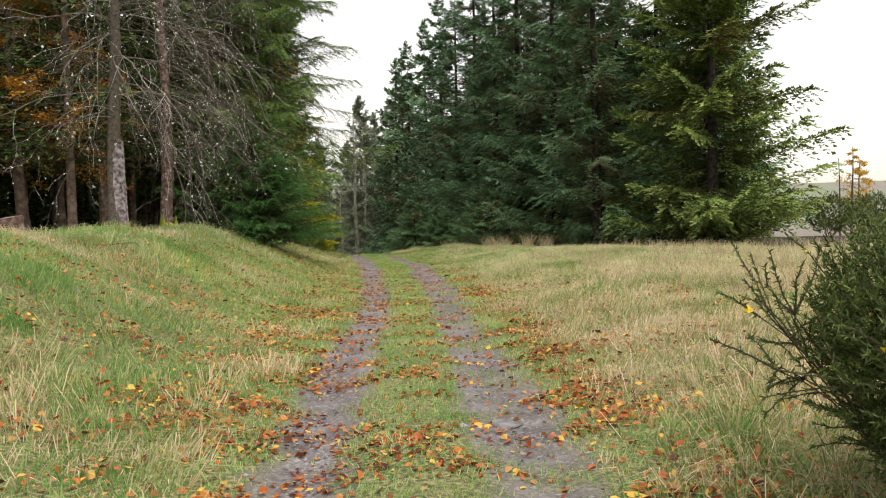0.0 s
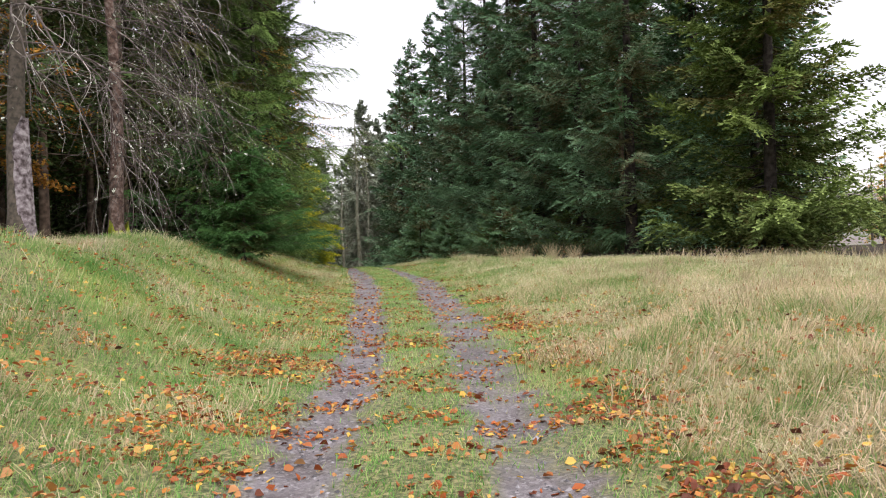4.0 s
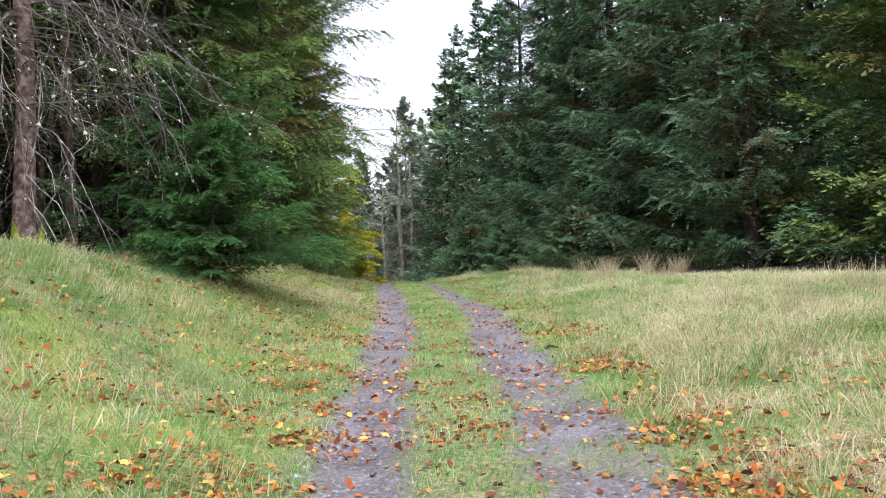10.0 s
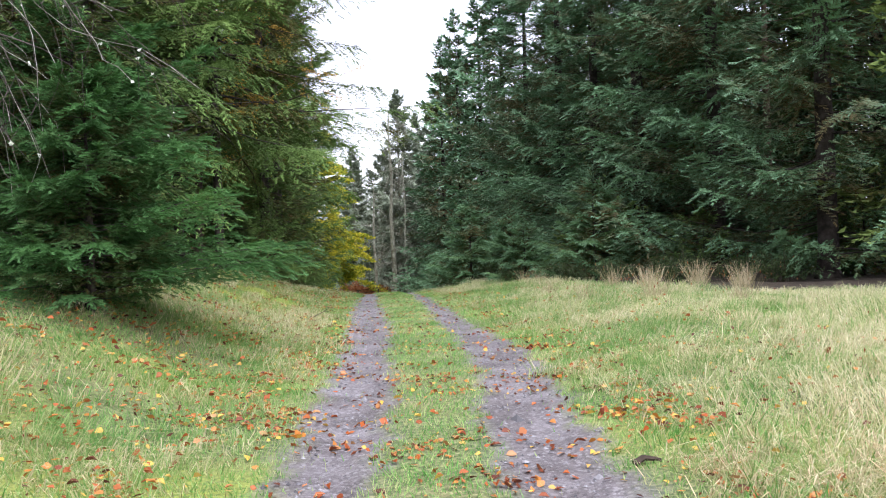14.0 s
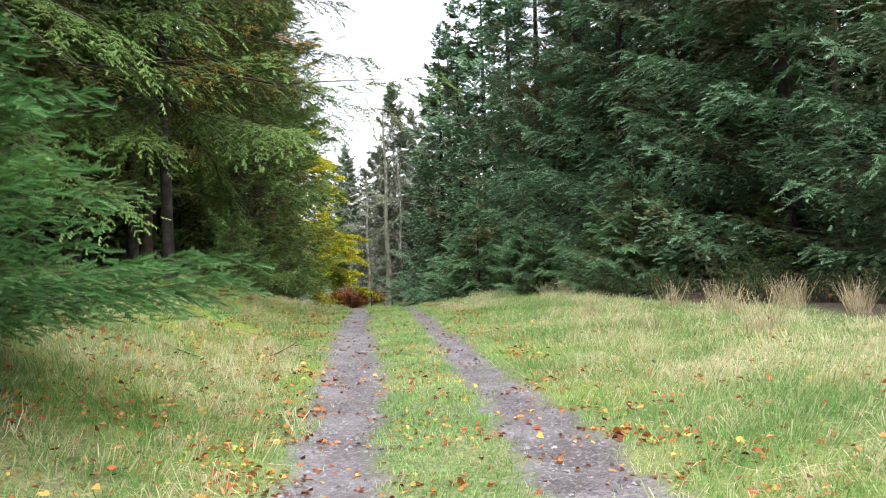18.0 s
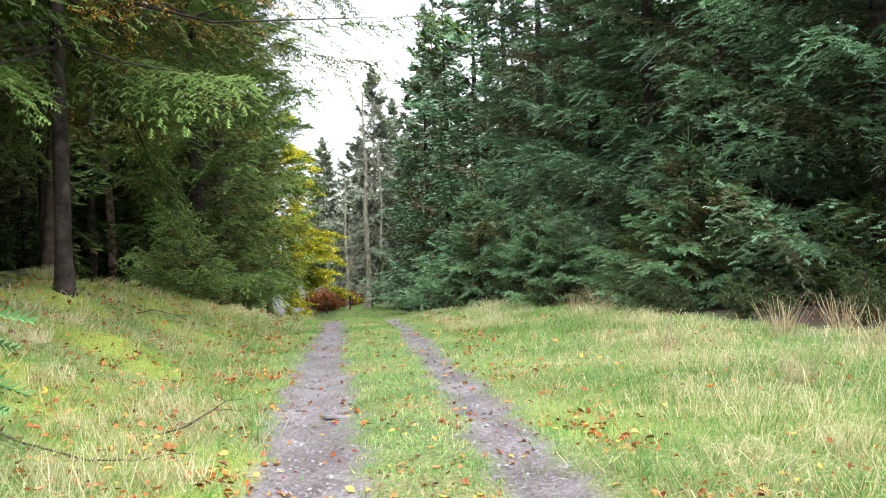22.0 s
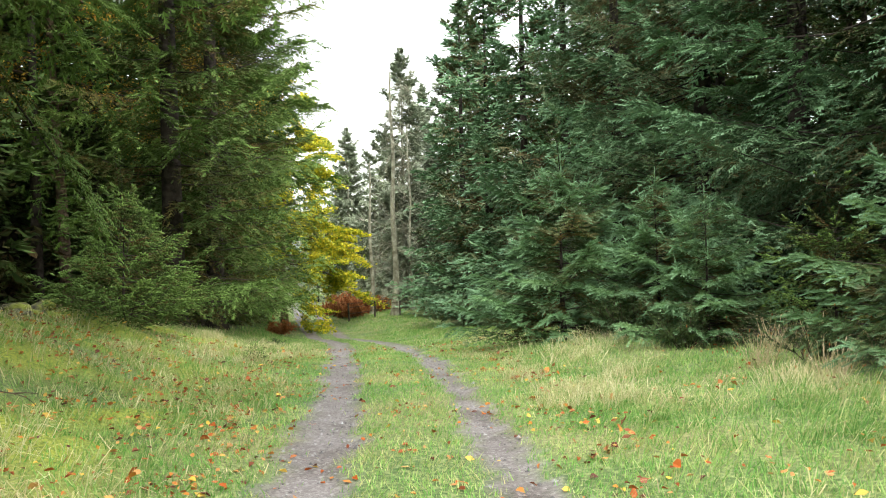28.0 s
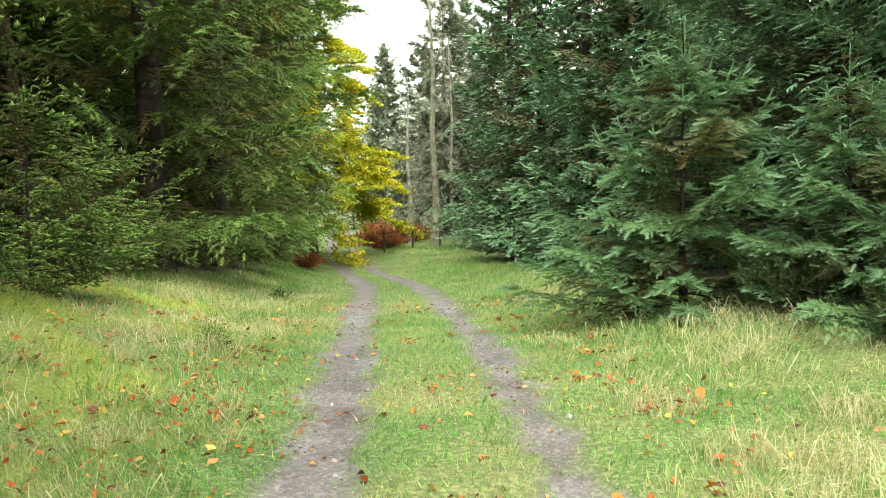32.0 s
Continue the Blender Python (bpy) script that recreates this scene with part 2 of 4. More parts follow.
def ground_material():
    """Soil under the turf, gravel in the two wheel ruts, pasture and heath far away."""
    m = bpy.data.materials.new("ground_soil_and_gravel")
    m.use_nodes = True
    n, l = m.node_tree.nodes, m.node_tree.links
    b = n["Principled BSDF"]
    tc = n.new("ShaderNodeTexCoord")

    def noi(scale, detail=6.0):
        x = n.new("ShaderNodeTexNoise")
        x.inputs["Scale"].default_value, x.inputs["Detail"].default_value = scale, detail
        l.new(tc.outputs["Object"], x.inputs["Vector"])
        return x.outputs["Fac"]

    def ramp(f, stops):
        r = n.new("ShaderNodeValToRGB")
        e = r.color_ramp.elements
        e[0].position, e[0].color = stops[0][0], (*stops[0][1], 1)
        e[1].position, e[1].color = stops[-1][0], (*stops[-1][1], 1)
        for p, c in stops[1:-1]:
            e.new(p).color = (*c, 1)
        l.new(f, r.inputs["Fac"])
        return r.outputs["Color"]

    def blend(f, a, c):
        x = n.new("ShaderNodeMix")
        x.data_type = "RGBA"
        l.new(f, x.inputs["Factor"]), l.new(a, x.inputs["A"]), l.new(c, x.inputs["B"])
        return x.outputs["Result"]

    def mask(name):
        a = n.new("ShaderNodeAttribute")
        a.attribute_name = name
        return a.outputs["Fac"]

    patch = ramp(noi(0.45), [(0.36, (0.06, 0.15, 0.035)), (0.48, (0.12, 0.22, 0.06)), (0.62, (0.23, 0.24, 0.1))])
    fine = ramp(noi(22, 10), [(0.4, (0.015, 0.03, 0.01)), (0.5, (0.08, 0.13, 0.04)), (0.62, (0.3, 0.32, 0.15))])
    x = n.new("ShaderNodeMix")
    x.data_type = "RGBA"
    x.inputs["Factor"].default_value = 0.5
    l.new(patch, x.inputs["A"]), l.new(fine, x.inputs["B"])
    turf = x.outputs["Result"]
    straw = ramp(noi(26, 10), [(0.38, (0.03, 0.03, 0.012)), (0.5, (0.13, 0.12, 0.05)), (0.64, (0.36, 0.3, 0.15))])
    half = n.new("ShaderNodeMath")
    half.operation = "MULTIPLY"
    half.inputs[1].default_value = 0.75
    l.new(mask("dry"), half.inputs[0])
    turf = blend(half.outputs[0], turf, straw)
    moss = ramp(noi(30, 8), [(0.3, (0.07, 0.13, 0.02)), (0.7, (0.36, 0.4, 0.07))])
    turf = blend(mask("moss"), turf, moss)
    vor = n.new("ShaderNodeTexVoronoi")
    vor.inputs["Scale"].default_value = 38
    l.new(tc.outputs["Object"], vor.inputs["Vector"])
    bw = n.new("ShaderNodeRGBToBW")
    l.new(vor.outputs["Color"], bw.inputs[0])
    gravel = ramp(bw.outputs[0], [(0.15, (0.04, 0.034, 0.035)), (0.45, (0.11, 0.096, 0.1)), (0.7, (0.18, 0.16, 0.165)), (0.9, (0.34, 0.33, 0.34))])
    mud = ramp(noi(1.6), [(0.36, (0.075, 0.065, 0.06)), (0.5, (0.15, 0.138, 0.138)), (0.64, (0.25, 0.24, 0.25))])
    x = n.new("ShaderNodeMix")
    x.data_type = "RGBA"
    x.inputs["Factor"].default_value = 0.45
    l.new(gravel, x.inputs["A"]), l.new(mud, x.inputs["B"])
    near = blend(mask("gravel"), turf, x.outputs["Result"])
    litter = ramp(noi(7, 8), [(0.3, (0.022, 0.017, 0.011)), (0.7, (0.06, 0.043, 0.026))])
    near = blend(mask("litter"), near, litter)
    heath = ramp(noi(0.02, 8), [(0.35, (0.15, 0.2, 0.12)), (0.5, (0.2, 0.2, 0.16)), (0.62, (0.2, 0.17, 0.16))])
    l.new(blend(mask("far"), near, heath), b.inputs["Base Color"])
    r = n.new("ShaderNodeMapRange")
    l.new(mask("gravel"), r.inputs["Value"])
    r.inputs["To Min"].default_value, r.inputs["To Max"].default_value = 0.95, 0.55
    l.new(r.outputs[0], b.inputs["Roughness"])
    bp = n.new("ShaderNodeBump")
    bp.inputs["Strength"].default_value, bp.inputs["Distance"].default_value = 0.7, 0.03
    l.new(noi(45, 8), bp.inputs["Height"]), l.new(bp.outputs["Normal"], b.inputs["Normal"])
    return m


M_GROUND = ground_material()

# ---- plan ----
LINE_Y = [-20, 4, 11, 20, 27, 33, 41, 44, 47.3, 49.7, 55, 68, 82, 90, 100, 115, 140, 165]
LINE_X = [1.0, 0.88, 0.78, 0.68, 0.3, 0.02, -1.0, -1.34, -1.6, -1.9, -2.65, -4.6, -7.6, -9.6, -11.9, -15.1, -20, -24.5]
RISE_Y = [-20, 0, 9, 20, 30, 38, 45, 52, 60, 70, 85, 95, 110, 130, 160]
RISE_Z = [0, 0, 0.05, 0.1, 0.2, 0.25, 0.25, 0.1, -0.55, -1.5, -2.85, -3.0, -3.15, -3.4, -3.2]
RUT_Y = [8, 11, 13, 17, 20, 24, 27, 29, 32, 36, 40, 45, 50, 60]
RUT_L = [-0.75, -0.72, -0.6, -0.62, -0.8, -0.78, -0.78, -0.8, -0.98, -0.95, -0.87, -0.82, -0.82, -0.78]
RUT_R = [0.86, 0.82, 0.8, 0.86, 0.88, 0.82, 0.86, 1.02, 0.88, 0.74, 0.85, 0.8, 0.72, 0.78]
HALF_L = [0.28, 0.28, 0.28, 0.27, 0.32, 0.34, 0.36, 0.37, 0.37, 0.39, 0.38, 0.27, 0.24, 0.22]
HALF_R = [0.34, 0.32, 0.3, 0.38, 0.45, 0.4, 0.4, 0.43, 0.37, 0.27, 0.26, 0.19, 0.17, 0.17]
BANK_Y = [-20, 0, 12, 26, 32, 38, 46, 54, 64, 80, 130]
BANK_Z = [1.2, 1.35, 1.55, 1.45, 1.25, 1.2, 1.15, 0.8, 0.65, 1.2, 1.5]


EDGE_Y = [10, 20, 33, 37, 40, 46, 51, 56, 66, 80, 100, 140]
LEFT_D = [-9, -8, -6.5, -7, -7.5, -7.3, -6.4, -5.5, -4.5, -4, -3.5, -4]
RIGHT_D = [40, 28, 12, 7.0, 6.0, 4.7, 4.3, 4.4, 5.5, 7, 9, 12]


def smooth(a, b, x):
    t = np.clip((x - a) / (b - a), 0, 1)
    return t * t * (3 - 2 * t)


def wave(x, y, s, k=0):
    """Cheap smooth noise in -1..1 for arrays."""
    a = np.sin(x * s * 1.0 + 1.3 * k + 1.7 * np.sin(y * s * 0.83 + k)) + np.sin(y * s * 1.13 + 2.1 * k + 1.4 * np.sin(x * s * 0.71 + 2 * k))
    return 0.5 * a


def centre(y):
    return np.interp(y, LINE_Y, LINE_X)


def side(x, y):
    return x - centre(y)


def rut_gap(x, y):
    """How far a place lies from the middle of the nearer wheel rut."""
    d = side(x, y)
    return np.where(d < 0, d - np.interp(y, RUT_Y, RUT_L), d - np.interp(y, RUT_Y, RUT_R))


def gravel_mask(x, y):
    edge = 0.07 * wave(x, y, 11, 1) + 0.08 * wave(x, y, 4.1, 2) + 0.05 * wave(x, y, 23, 41)
    left = side(x, y) < 0
    half = np.where(left, np.interp(y, RUT_Y, HALF_L), np.interp(y, RUT_Y, HALF_R)) + 0.04 * wave(x, y, 0.9, 3) + 0.16 * smooth(62, 72, y)
    patchy = np.where(left | (y > 22), 1.0, np.clip(0.85 + 0.5 * wave(x, y, 2.6, 42) + 0.3 * wave(x, y, 7, 43), 0.2, 1))
    return smooth(0.14, -0.1, np.abs(rut_gap(x, y)) - half + edge) * patchy


def mossy(x, y):
    """Where moss hummocks cover the bank."""
    d = side(x, y)
    return smooth(-1.9, -3.1, d) * smooth(36, 41, y) * smooth(60, 54, y)


def height(x, y):
    x, y = np.asarray(x, float), np.asarray(y, float)
    d = side(x, y)
    z = np.interp(y, RISE_Y, RISE_Z)
    z = z - 0.05 * np.exp(-((rut_gap(x, y) / 0.3) ** 2))
    z = z + np.interp(y, BANK_Y, BANK_Z) * smooth(-1.9, -6.3, d) * (1 + 0.1 * wave(x, y, 0.8, 5))
    z = z + 0.28 * smooth(1.6, 4.5, d) + 0.1 * smooth(3, 9, d)
    z = z + 0.05 * wave(x, y, 1.3, 6) * smooth(1.2, 2.6, np.abs(d)) + 0.015 * wave(x, y, 5, 7)
    z = z + 0.16 * np.maximum(0, wave(x, y, 1.9, 31) + 0.5 * wave(x, y, 3.7, 32)) * mossy(x, y)
    r = np.hypot(x, y - 50)
    far = smooth(70, 420, r)
    z = z * (1 - smooth(60, 160, r)) + far * (-2.5 + 0 * x)
    z = z + smooth(420, 1500, r) * (52 + 22 * wave(x, y, 0.0021, 4) + 10 * wave(x, y, 0.006, 2))
    return z


def np_mesh(name, v, f, mat, attrs=None, smooth_shade=False):
    """A mesh from arrays of vertices and faces, all of one corner count."""
    me = bpy.data.meshes.new(name)
    v, f = np.asarray(v, np.float32), np.asarray(f, np.int32)
    k = f.shape[1]
    me.vertices.add(len(v)), me.loops.add(f.size), me.polygons.add(len(f))
    me.vertices.foreach_set("co", v.ravel())
    me.loops.foreach_set("vertex_index", f.ravel())
    me.polygons.foreach_set("loop_start", np.arange(0, f.size, k, dtype=np.int32))
    me.polygons.foreach_set("use_smooth", np.full(len(f), smooth_shade))
    for key, val in (attrs or {}).items():
        me.attributes.new(key, "FLOAT", "POINT").data.foreach_set("value", np.asarray(val, np.float32))
    me.materials.append(mat)
    me.update(calc_edges=True)
    return me


def put(name, me, parent=None, label=""):
    ob = new(name, me)
    if parent:
        ob.parent = parent
    return tagged(ob, label) if label else ob


def joined(*pairs):
    """Several (vertices, faces) as one."""
    vs, fs, n = [], [], 0
    for v, f in pairs:
        vs.append(v), fs.append(f + n)
        n += len(v)
    return np.concatenate(vs), np.concatenate(fs)


def tube(points, radii, sides=6):
    """A tapered tube of quads along a line; returns vertices, faces."""
    p, r = np.asarray(points, float), np.asarray(radii, float)
    t = np.gradient(p, axis=0)
    t /= np.linalg.norm(t, axis=1)[:, None] + 1e-9
    ref = np.where(np.abs(t[:, 2:3]) > 0.8, [[1.0, 0, 0]], [[0, 0, 1.0]])
    u = np.cross(t, ref)
    u /= np.linalg.norm(u, axis=1)[:, None] + 1e-9
    w = np.cross(t, u)
    a = np.arange(sides) * 2 * np.pi / sides
    v = (p[:, None] + r[:, None, None] * (np.cos(a)[None, :, None] * u[:, None] + np.sin(a)[None, :, None] * w[:, None])).reshape(-1, 3)
    i, j = np.meshgrid(np.arange(len(p) - 1), np.arange(sides), indexing="ij")
    k = (j + 1) % sides
    f = np.stack([i * sides + j, i * sides + k, (i + 1) * sides + k, (i + 1) * sides + j], -1).reshape(-1, 4)
    return v, f


# ---- ground ----
def ground_sheet():
    def spread(parts):
        return np.unique(np.concatenate([np.arange(a, b, s) for a, b, s in parts]).round(3))
    xs = spread([(-3000, -400, 200), (-400, -60, 20), (-60, -28, 2), (-28, -14, 0.3), (-14, 5, 0.14), (5, 14, 0.4), (14, 60, 2), (60, 400, 20), (400, 3001, 200)])
    ys = spread([(-3000, -400, 200), (-400, -40, 20), (-40, -4, 2), (-4, 62, 0.19), (62, 125, 0.5), (125, 200, 4), (200, 500, 20), (500, 3001, 200)])
    X, Y = np.meshgrid(xs, ys)
    x, y = X.ravel(), Y.ravel()
    z = height(x, y) + 0.012 * gravel_mask(x, y) * rng.normal(0, 1, len(x)) * 0.6
    w = len(xs)
    i, j = np.meshgrid(np.arange(len(ys) - 1), np.arange(w - 1), indexing="ij")
    f = np.stack([i * w + j, i * w + j + 1, (i + 1) * w + j + 1, (i + 1) * w + j], -1).reshape(-1, 4)
    d = side(x, y)
    wob = 0.5 * wave(x, y, 0.7, 8)
    wood = np.maximum(smooth(0, -1.5, d - np.interp(y, EDGE_Y, LEFT_D) + wob), smooth(0, 1.5, d - np.interp(y, EDGE_Y, RIGHT_D) + wob)) * smooth(12, 20, y) * smooth(170, 140, y)
    me = np_mesh("ground", np.stack([x, y, z], 1), f, M_GROUND, {"gravel": gravel_mask(x, y), "moss": np.clip(np.where(d < 0, 0.8, 0.5) * smooth(10, 16, y) * np.where(np.abs(d) < 1.2, 0, smooth(44, 36, y)) * smooth(6, 4, np.abs(d)) * (0.2 + wave(x, y, 1.4, 33)), 0, 0.8) + np.clip(mossy(x, y) * (0.55 + wave(x, y, 1.9, 31) + 0.5 * wave(x, y, 3.7, 32)), 0, 1), "dry": np.interp(y, [0, 20, 36, 50], [1, 0.65, 0.3, 0.1]), "litter": np.clip(wood, 0, 1) * (np.abs(x) < 60), "far": smooth(60, 140, np.hypot(x, y - 50))}, True)
    return tagged(put("ground", me), "grassy ground with two gravel wheel ruts", "ground", kind="structure")


ground_sheet()


# ---- conifers ----
def unit(v):
    return v / (np.linalg.norm(v, axis=-1, keepdims=True) + 1e-9)


def shoots(base, way, up, size, half, tone, tip, plump):
    """Needle shoots: roof-shaped leaves of two faces (plump 0), spindles of six (1), combs of single needles (2) or feathered roofs (3). Returns vertices, triangles, tone and tip of each vertex."""
    n = len(base)
    lat = unit(np.cross(way, up))
    top = np.cross(lat, way)
    mid, end, half = base + way * (size * 0.5)[:, None], base + way * size[:, None], half[:, None]
    if plump == 2:
        V, w = [], []
        for t in (0.05, 0.18, 0.32, 0.46, 0.6, 0.74, 0.88):
            c = base + way * (size * t)[:, None]
            for d in (lat, -lat, top):
                V += [c - way * (size * 0.06)[:, None], c + way * (size * 0.06)[:, None], c + d * half * (1.1 - 0.45 * t) + way * (size * 0.16)[:, None]]
                w += [0.4 + 0.6 * t] * 3
        f = np.arange(len(V)).reshape(-1, 3)
    elif plump == 3:
        V, w = [], []
        for t in (0.14, 0.42, 0.7):
            c = base + way * (size * t)[:, None]
            for d in (lat - 0.55 * top, -lat - 0.55 * top):
                V += [c - way * (size * 0.13)[:, None], c + way * (size * 0.15)[:, None], c + d * half * (1.2 - 0.5 * t) + way * (size * 0.24)[:, None]]
                w += [0.35 + 0.65 * t] * 3
        f = np.arange(len(V)).reshape(-1, 3)
    elif plump:
        ring = [mid + half * (math.cos(a) * lat + math.sin(a) * top) for a in (1.57, 3.67, 5.76)]
        V, f, w = [base, *ring, end], [(0, 1, 2), (0, 2, 3), (0, 3, 1), (4, 2, 1), (4, 3, 2), (4, 1, 3)], [0.3, 0.7, 0.6, 0.6, 1.0]
    else:
        V, f, w = [base, mid - (lat + 0.6 * top) * half, end, mid + (lat - 0.6 * top) * half], [(0, 1, 2), (0, 2, 3)], [0.3, 0.7, 1.0, 0.7]
    k = np.arange(n)[:, None, None] * len(V)
    return np.stack(V, 1).reshape(-1, 3), (k + np.array(f)[None]).reshape(-1, 3), np.repeat(tone, len(V)), (tip[:, None] * np.array(w)[None]).ravel()


def spruce(name, seed, tall, radius, bare, whorl, per, twigs, rows, mat, sag=0.35, trunk_r=None, bark=None, gap=0.12, shoot=0.2, upto=1.0, taper=0.72, slim=0.16, reach=0.9, limbs=True, hang=0.3, plump=0, fan=0.42, tilt=0.25, leader=0.0, curve=0.38):
    """A spruce: a trunk with its limbs and a crown of flat, drooping fans of needle shoots from height bare upwards."""
    r = np.random.default_rng(seed)
    hs = [bare]
    while hs[-1] < tall * upto - 0.5:
        hs.append(hs[-1] + whorl * (1 + 0.035 * hs[-1]))
    hs = np.array(hs)
    hs = np.repeat(hs, per) + r.uniform(-0.5, 0.5, len(hs) * per) * whorl
    hs = hs[r.random(len(hs)) > gap]
    hs = np.concatenate([hs, np.full(5, tall - 0.45), np.full(3, tall - 0.1)])
    n = len(hs)
    az = r.uniform(0, 2 * np.pi, n)
    rel = np.clip((hs - bare * 0.4) / (tall - bare * 0.4), 0, 1)
    lump = 0.84 + 0.2 * np.sin(az * 2 + seed) + 0.14 * np.sin(az * 3 + hs * 1.7 + seed)
    L = radius * (1 - rel) ** taper * r.uniform(0.55, 1.15, n) * lump + 0.2
    L = np.minimum(L, radius)
    a = np.interp(rel, [0, 0.5, 0.85, 1], [-sag, -sag * 0.6, 0.15, 0.9]) + r.normal(0, 0.12, n)
    a[-3:], L[-3:] = 3.0, 0.22 if tall > 6 else 0.4
    a = np.maximum(a, -np.maximum(hs - 0.15, 0.05) / L)
    b = np.interp(rel, [0, 0.8, 1], [curve, curve * 0.85, 0.1]) + r.normal(0, 0.08, n)
    out = np.stack([np.cos(az), np.sin(az), 0 * az], 1)
    lean = np.stack([-np.sin(az), np.cos(az), 0 * az], 1) * r.normal(0, 0.14, n)[:, None]
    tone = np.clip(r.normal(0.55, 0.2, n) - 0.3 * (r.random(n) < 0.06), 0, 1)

    def at(i, s):
        p = out[i] * (L[i] * s)[:, None] + lean[i] * (L[i] * s * s)[:, None]
        p[:, 2] = hs[i] + L[i] * (a[i] * s + b[i] * s * s)
        return p
    nt = np.maximum(6, (twigs * (0.3 + 0.7 * L / radius))).astype(int)
    i = np.repeat(np.arange(n), nt)
    k = np.concatenate([np.arange(q) for q in nt])
    s = np.minimum(0.12 + 0.88 * ((k + r.random(len(k)) * 0.9) / nt[i]) ** 0.85, 1)
    p, q = at(i, s), at(i, np.minimum(s + 0.05, 1.05))
    fw = unit(q - p)
    up = np.tile([0, 0, 1.0], (len(i), 1)) + tilt * np.repeat(r.normal(0, 1, (n, 3)), nt, 0) * [1, 1, 0] + 0.1 * r.normal(0, 1, (len(i), 3))
    lat = unit(np.cross(fw, up))
    sg = np.where(k % 2, 1, -1) * r.uniform(0.6, 1.1, len(k)) * np.where(k >= nt[i] - 2, 0.15, 1)
    ah = fw * 0.8 + lat * sg[:, None]
    ah[:, 2] -= 0.05 + 1.6 * hang * r.random(len(k)) ** 1.5 * (1 - rel[i])
    ah = unit(ah)
    tl = np.clip(L[i] * (0.1 + fan * (1 - s) ** 0.8) * r.uniform(0.65, 1.2, len(k)), 0.16, reach)
    size = shoot * (1 + 0.012 * p[:, 2]) * np.clip(L[i] / 1.0, 0.4, 1)
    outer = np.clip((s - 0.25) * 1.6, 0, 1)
    parts = []
    for row in range(rows + 1):
        u = (row + 0.5 * r.random(len(k))) / (rows + 0.5)
        base = p + ah * (tl * u)[:, None] - np.array([0, 0, 1.0]) * (0.3 * tl * u * u)[:, None]
        side_up = unit(up + 0.35 * r.normal(0, 1, (len(k), 3)))
        for sgn in (-1, 1) if row < rows else (0,):
            way = ah * 0.85 + unit(np.cross(ah, up)) * (sgn * r.uniform(0.5, 0.9, len(k)))[:, None] + up * r.normal(0.05, 0.2, len(k))[:, None]
            way[:, 2] -= 0.25 * u
            grown = size * r.uniform(0.65, 1.2, len(k)) * (1.05 - 0.35 * u if sgn else 1.1)
            # inner shoots take a browner tone and less of the tip colour
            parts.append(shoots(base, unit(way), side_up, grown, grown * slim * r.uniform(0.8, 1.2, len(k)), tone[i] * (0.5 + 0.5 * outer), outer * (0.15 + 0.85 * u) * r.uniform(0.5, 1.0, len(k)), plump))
    if leader:
        high = np.where((rel > 0.45) & (r.random(n) < 0.5))[0]
        spots = np.concatenate([at(high, np.full(len(high), 0.98)), [[0, 0, tall * 0.96]]])
        ways = unit(np.concatenate([out[high] * 0.45, [[0, 0, 0]]]) + [0, 0, 1.0])
        m = len(spots)
        long = leader * r.uniform(0.45, 0.8, m)
        long[-1] = leader * 1.5
        parts.append(shoots(spots, ways, np.tile([1.0, 0.2, 0], (m, 1)), long, np.full(m, 0.026), np.full(m, 0.9), np.full(m, 0.9), plump))
        for c in range(6):
            ang = r.uniform(0, 6.283, m)
            arm = unit(np.stack([np.cos(ang), np.sin(ang), 0.5 + 0 * ang], 1))
            parts.append(shoots(spots + ways * (long * r.uniform(0.0, 0.45, m))[:, None], arm, np.tile([0, 0, 1.0], (m, 1)), long * 0.5, np.full(m, 0.022), np.full(m, 0.85), np.full(m, 0.85), plump))
    vs, fs, at0 = [], [], 0
    for v, f, _, _ in parts:
        vs.append(v), fs.append(f + at0)
        at0 += len(v)
    v = np.concatenate(vs)
    v[:, 2] = np.maximum(v[:, 2], 0.08)
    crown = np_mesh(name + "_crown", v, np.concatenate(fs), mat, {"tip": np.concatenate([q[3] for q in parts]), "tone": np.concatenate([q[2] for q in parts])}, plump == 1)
    ii, ang = np.arange(n), np.arange(3) * 2 * np.pi / 3
    cross = np.stack([-np.sin(az), np.cos(az), 0 * az], 1)[:, None]
    rings = []
    for t in (0.0, 0.4, 0.9):
        rad = np.maximum(0.004, (0.007 + 0.006 * L) * (1 - t))
        rings.append(at(ii, np.full(n, t))[:, None] + rad[:, None, None] * (np.cos(ang)[None, :, None] * np.array([0, 0, 1.0]) + np.sin(ang)[None, :, None] * cross))
    start, fs = (np.arange(n) * 9)[:, None], []
    for lev in (0, 3):
        for c in range(3):
            e = (c + 1) % 3
            fs.append(start + np.array([[lev + c, lev + e, lev + 3 + e, lev + 3 + c]]))
    tr = trunk_r or tall * 0.013
    zz = np.array([-0.4, 0, 0.25, 0.8, tall * 0.3, tall * 0.6, tall * 0.97])
    rr = np.array([1.7, 1.45, 1.15, 1.0, 0.75, 0.45, 0.04]) * tr
    pts = np.stack([0.03 * np.sin(zz * 1.1 + seed) * (zz > 0.5), 0.03 * np.cos(zz * 0.9 + seed) * (zz > 0.5), zz], 1)
    wood = [tube(pts, rr, 9)] + [(np.stack(rings, 1).reshape(-1, 3), np.concatenate(fs))] * limbs
    trunk = np_mesh(name + "_trunk", *joined(*wood), bark or M_DARK_BARK, smooth_shade=True)
    root = new(name)
    put("trunk", trunk, root), put("crown", crown, root)
    return root


